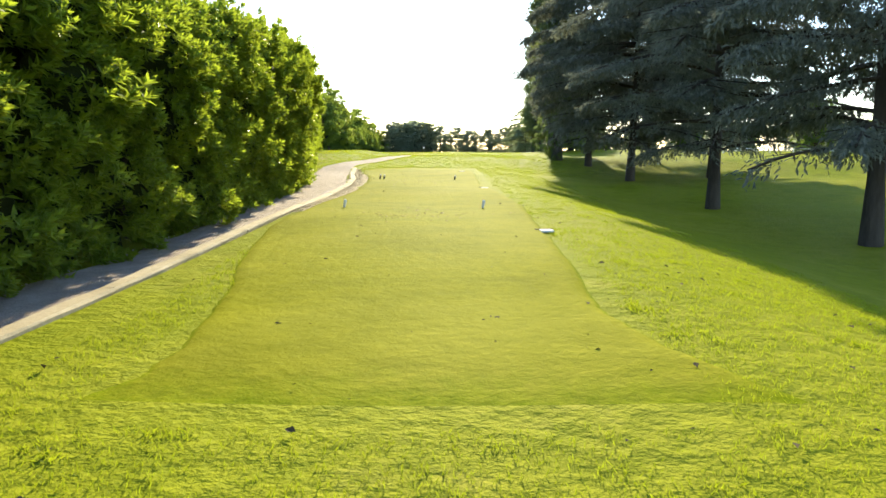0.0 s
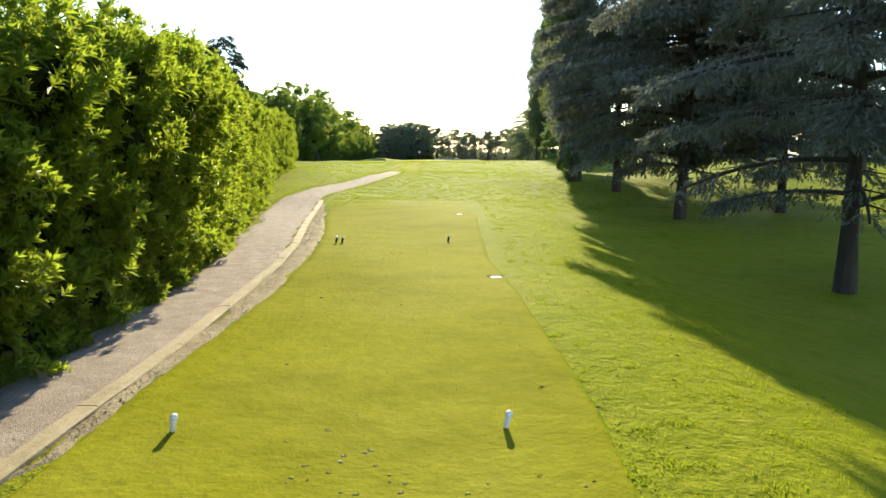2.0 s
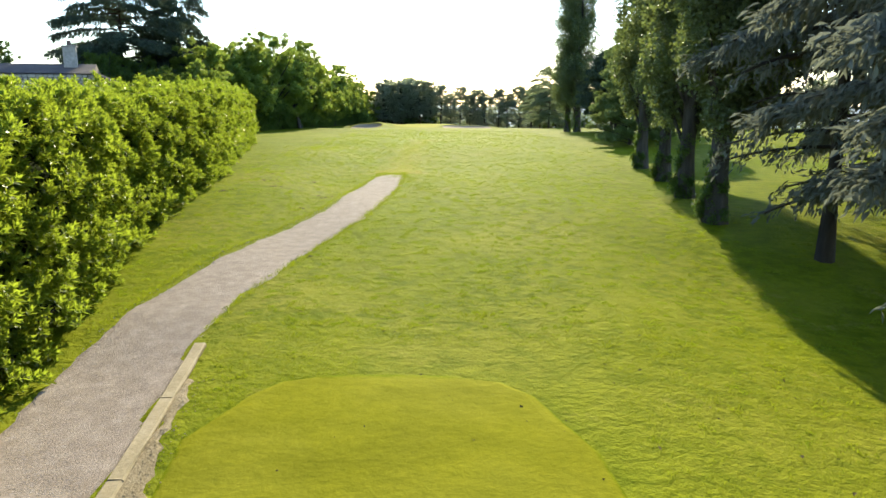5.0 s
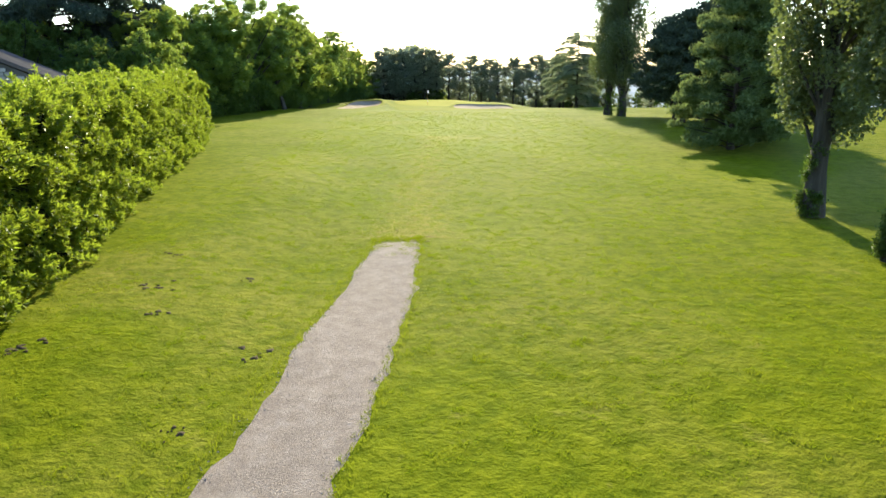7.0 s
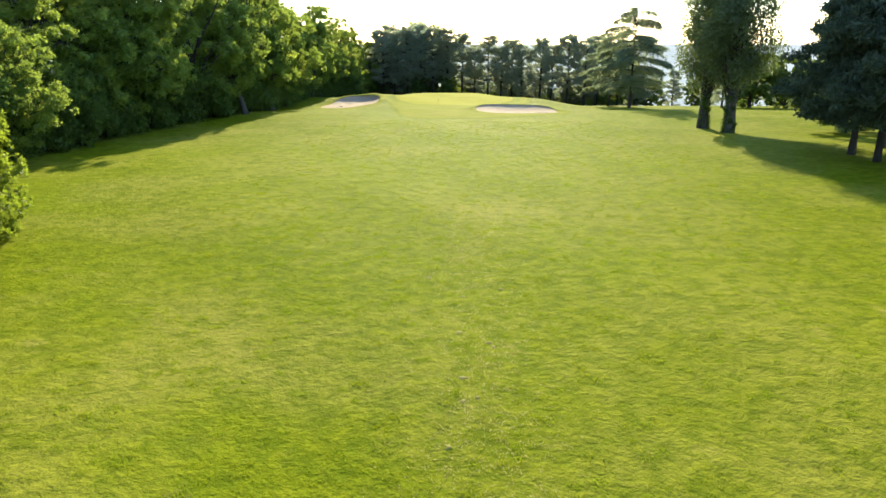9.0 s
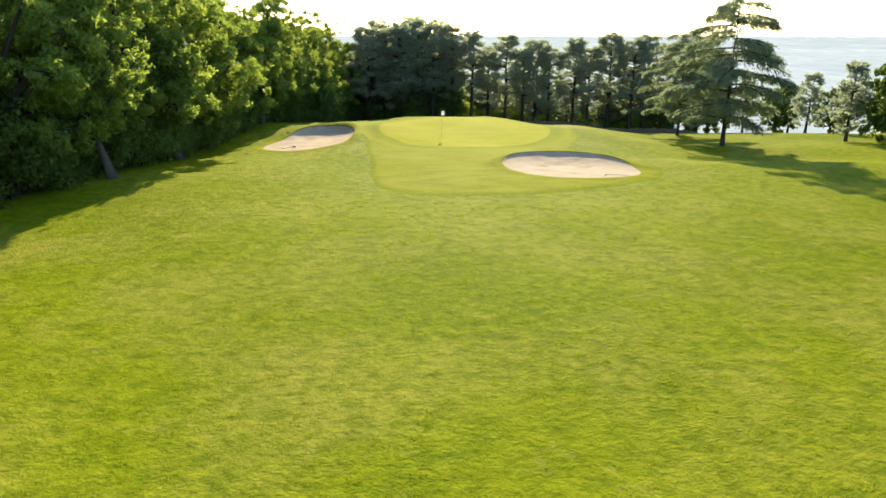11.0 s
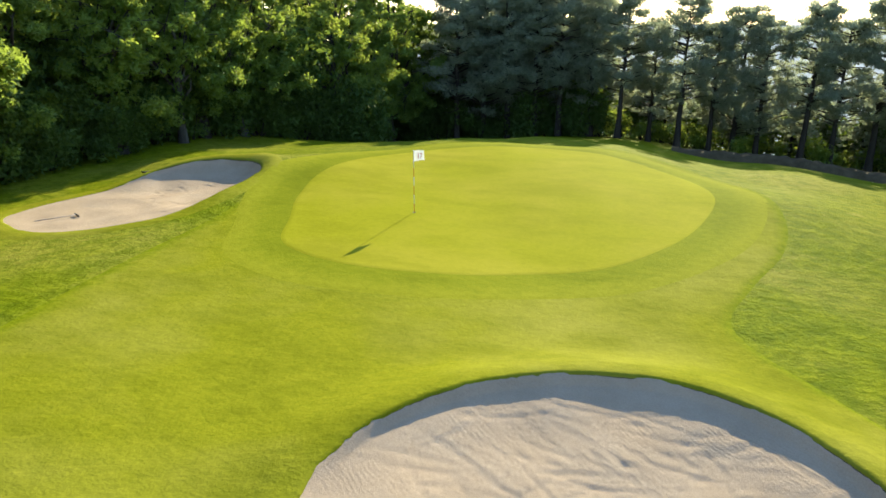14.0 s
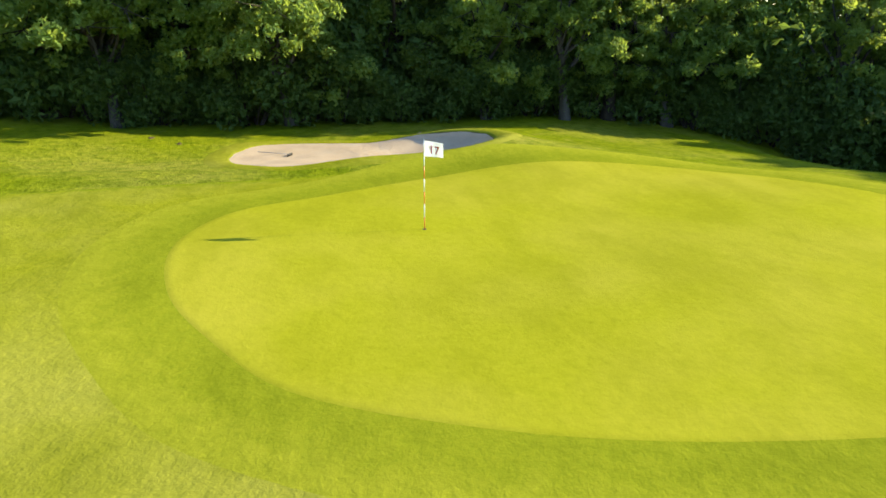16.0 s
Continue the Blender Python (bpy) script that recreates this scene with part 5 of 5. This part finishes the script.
for i, (x, y, w, d) in enumerate([(-5.9, 50.9, 0.28, 0.25), (-6.0, 57.2, 0.22, 0.3), (-10.4, 56.8, 0.5, 0.45), (-9.3, 60.6, 0.35, 0.3), (-8.6, 59.0, 0.2, 0.25), (-7.4, 62.0, 0.2, 0.2), (-6.6, 54.2, 0.18, 0.2), (-9.9, 63.5, 0.3, 0.3), (-5.2, 46.2, 0.35, 0.3)]):
    for k in range(7):
        f = 0.16 + 0.5 * float(r.random()) ** 2
        worn_patch(x + 0.8 * w * float(r.normal()), y + 0.7 * d * float(r.normal()), w * f, d * f, EARTH_DARK, "small dark bare earth patch in the grass", 200 + 10 * i + k)
for i in range(70):
    x, y = -0.2 + float(r.normal(0, 0.75)), 7.8 + float(r.normal(0, 0.9))
    worn_patch(x, y, 0.035 + 0.04 * float(r.random()), 0.025 + 0.03 * float(r.random()), (THATCH, EARTH)[i % 3 == 0], "old divot scar in the tee turf", 300 + i, 0.030)
for i in range(45):
    x, y = -0.9 + float(r.normal(0, 0.8)), 22.5 + float(r.normal(0, 1.6))
    worn_patch(x, y, 0.035 + 0.04 * float(r.random()), 0.025 + 0.03 * float(r.random()), (THATCH, EARTH)[i % 3 == 0], "old divot scar in the tee turf", 400 + i, 0.030)
for i, (x, y, w, d) in enumerate([(0.3, -6.2, 0.10, 0.12), (0.75, -6.15, 0.06, 0.06), (4.1, 157.4, 0.12, 0.08), (-20.5, 152.2, 0.4, 0.2), (-19.3, 153.4, 0.3, 0.2), (-11.3, 163.1, 0.2, 0.15)]):
    worn_patch(x, y, w, d, (EARTH, EARTH, THATCH, EARTH_DARK, EARTH_DARK, THATCH)[i], "worn bare spot in the grass", 500 + i, 0.011)


for i in range(60):
    x, y = -3.4 + float(r.normal(0, 0.55)), 66.8 + 30 * float(r.random()) ** 2.0
    worn_patch(x, y, 0.05 + 0.10 * float(r.random()), 0.05 + 0.10 * float(r.random()), THATCH, "thin bare patch worn in the fairway grass", 600 + i)
for i in range(34):
    x, y = -4.3 + 1.7 * float(r.random()), 66.35 + 0.75 * float(r.random()) ** 1.3
    worn_patch(x, y, 0.14 + 0.26 * float(r.random()) ** 2, 0.06 + 0.10 * float(r.random()), EARTH, "dry bare patch at the ragged end of the path", 700 + i)


# darker lush tufts, blades hanging over the path's edges, clods along the kerb
def clumped(n, x0, x1, y0, y1, most, wide):
    out = []
    for _ in range(n):
        cx, cy = r.uniform(x0, x1), r.uniform(y0, y1)
        k = int(r.integers(3, most))
        out.append(np.c_[cx + r.normal(0, wide, k), cy + r.normal(0, wide * 0.8, k)])
    p = np.concatenate(out)
    p = p[rough_ok(p[:, 0], p[:, 1]) & (p[:, 1] < 135)]
    return np.c_[p, land(p[:, 0], p[:, 1])]


scatter_tufts("lush_tufts", np.concatenate([clumped(1500, -11, 9, 40, 64, 6, 0.07), clumped(1500, -12, 9, 64, 96, 6, 0.07), clumped(1300, -13, 11, 96, 135, 6, 0.08), clumped(160, -5, 6, 3, 40, 5, 0.06)]), 0.040, 12, "darker lush clumps of longer rough grass", 33, BLADES_DARK, 0.45, 0.22)
scatter_tufts("sunlit_tufts", np.concatenate([clumped(2200, -14, 12, 40, 134, 10, 0.13), clumped(300, -5, 7, -7, 42, 12, 0.14)]), 0.06, 6, "sunlit clumps of uneven rough grass", 35, BLADES, 0.6, 0.16)
ey = np.repeat(np.arange(40, 67, 0.06), 2)
ex = np.where(np.arange(len(ey)) % 2, np.interp(ey, [40, 42.5, 46, 48.9, 53.5, 59.5, 63, 67.1], [-8.3, -8.1, -7.68, -6.84, -5.76, -5.03, -4.74, -4.4]), np.interp(ey, [39.6, 42.7, 45.3, 48, 50, 52.5, 55, 58.5, 62, 67.1], [-5.8, -5.57, -5.12, -4.6, -4.15, -3.6, -3.35, -3.0, -2.88, -2.9])) + r.normal(0, 0.07, len(ey))
dy = 66.9 + 32 * r.random(5200) ** 2.2
dx = -3.3 + 0.012 * (dy - 67) + r.normal(0, 0.75, 5200)
scatter_tufts("dry_tufts", np.c_[dx, dy, land(dx, dy)], 0.035, 6, "dry trodden grass past the end of the path", 38, BLADES_DRY, 0.6, 0.2)
ends = np.c_[r.uniform(-4.6, -2.8, 26), 66.9 - 2.2 * r.random(26) ** 1.8]
ends = np.repeat(ends, 16, 0) + r.normal(0, 0.10, (416, 2))
ex, ey = np.r_[ex, r.uniform(-4.5, -2.9, 110), ends[:, 0]], np.r_[ey, r.normal(66.5, 0.2, 110), ends[:, 1]]
scatter_tufts("path_edge_grass", np.c_[ex, ey, land(ex, ey)], 0.08, 9, "ragged grass growing over the path's edges", 34, BLADES)


def clods(name, xs, ys, size, mat, label, category, seed):
    """Small broken lumps lying on the ground."""
    rr = np.random.default_rng(seed)
    V0 = np.array([(1, 0, 0), (-1, 0, 0), (0, 1, 0), (0, -1, 0), (0, 0, 0.8), (0, 0, -0.6)], float)
    F0 = np.array([(0, 2, 4), (2, 1, 4), (1, 3, 4), (3, 0, 4), (2, 0, 5), (1, 2, 5), (3, 1, 5), (0, 3, 5)])
    n = len(xs)
    s = size * (0.4 + 1.2 * rr.random(n) ** 2)
    V = V0[None] * s[:, None, None] * (0.7 + 0.6 * rr.random((n, 6, 3))) + np.c_[xs, ys, land(xs, ys) + 0.03 + 0.2 * s][:, None]
    me = mesh_of(name, V.reshape(-1, 3), (F0[None] + 6 * np.arange(n)[:, None, None]).reshape(-1, 3), mat, False)
    return tagged(new(name, me), label, category, kind="stuff")


my = r.uniform(8, 37.4, 2600)
mx = np.interp(my, [8, 13, 17, 20, 23.3, 29, 35, 39.6], [-3.25, -3.2, -3.2, -3.25, -3.4, -4.15, -4.8, -5.4]) + r.normal(0, 0.17, 2600)
clods("earth_clods", mx, my, 0.011, EARTH, "crumbled dry earth clods and pebbles beside the kerb", "clods", 36)
gy = r.uniform(-6, 66.5, 5200)
gl = np.interp(gy, [-14, 8, 18.8, 20.7, 24.4, 30.3, 37, 40, 42.5, 46, 48.9, 53.5, 59.5, 63, 67.1], [-5.3, -5.2, -5.35, -5.5, -5.85, -6.8, -8.0, -8.3, -8.1, -7.68, -6.84, -5.76, -5.03, -4.74, -4.4])
gr = np.interp(gy, [-14, 8, 13, 17, 20, 23.3, 29, 35, 39.6, 42.7, 45.3, 48, 50, 52.5, 55, 58.5, 62, 67.1], [-4.1, -3.7, -3.65, -3.7, -3.7, -3.95, -4.7, -5.4, -5.9, -5.57, -5.12, -4.6, -4.15, -3.6, -3.35, -3.0, -2.88, -2.9])
clods("path_stones", gl + (gr - gl) * r.random(5200), gy, 0.016, PEBBLE, "loose pale pebbles on the gravel path", "pebbles", 37)


# fallen leaves and bits on the mown grass
def litter():
    rr = np.random.default_rng(44)
    n = 420
    x = np.where(rr.random(n) < 0.6, rr.uniform(2.4, 6.5, n), rr.uniform(-3, 2.4, n))
    yy = rr.uniform(-6, 40, n)
    p = np.c_[x, yy, land(x, yy) + 0.045]
    s = 0.03 + 0.07 * rr.random(n) ** 2
    V, Fc = leaves(p, np.c_[rr.normal(size=(n, 2)), 0.15 * rr.normal(size=n)], np.c_[0.3 * rr.normal(size=(n, 2)), np.ones(n)], s, s * 0.6)
    return tagged(new("leaf_litter", mesh_of("leaf_litter", V, Fc, EARTH_DARK, False)), "scattered brown fallen leaves on the grass", "leaves", kind="stuff")


litter()
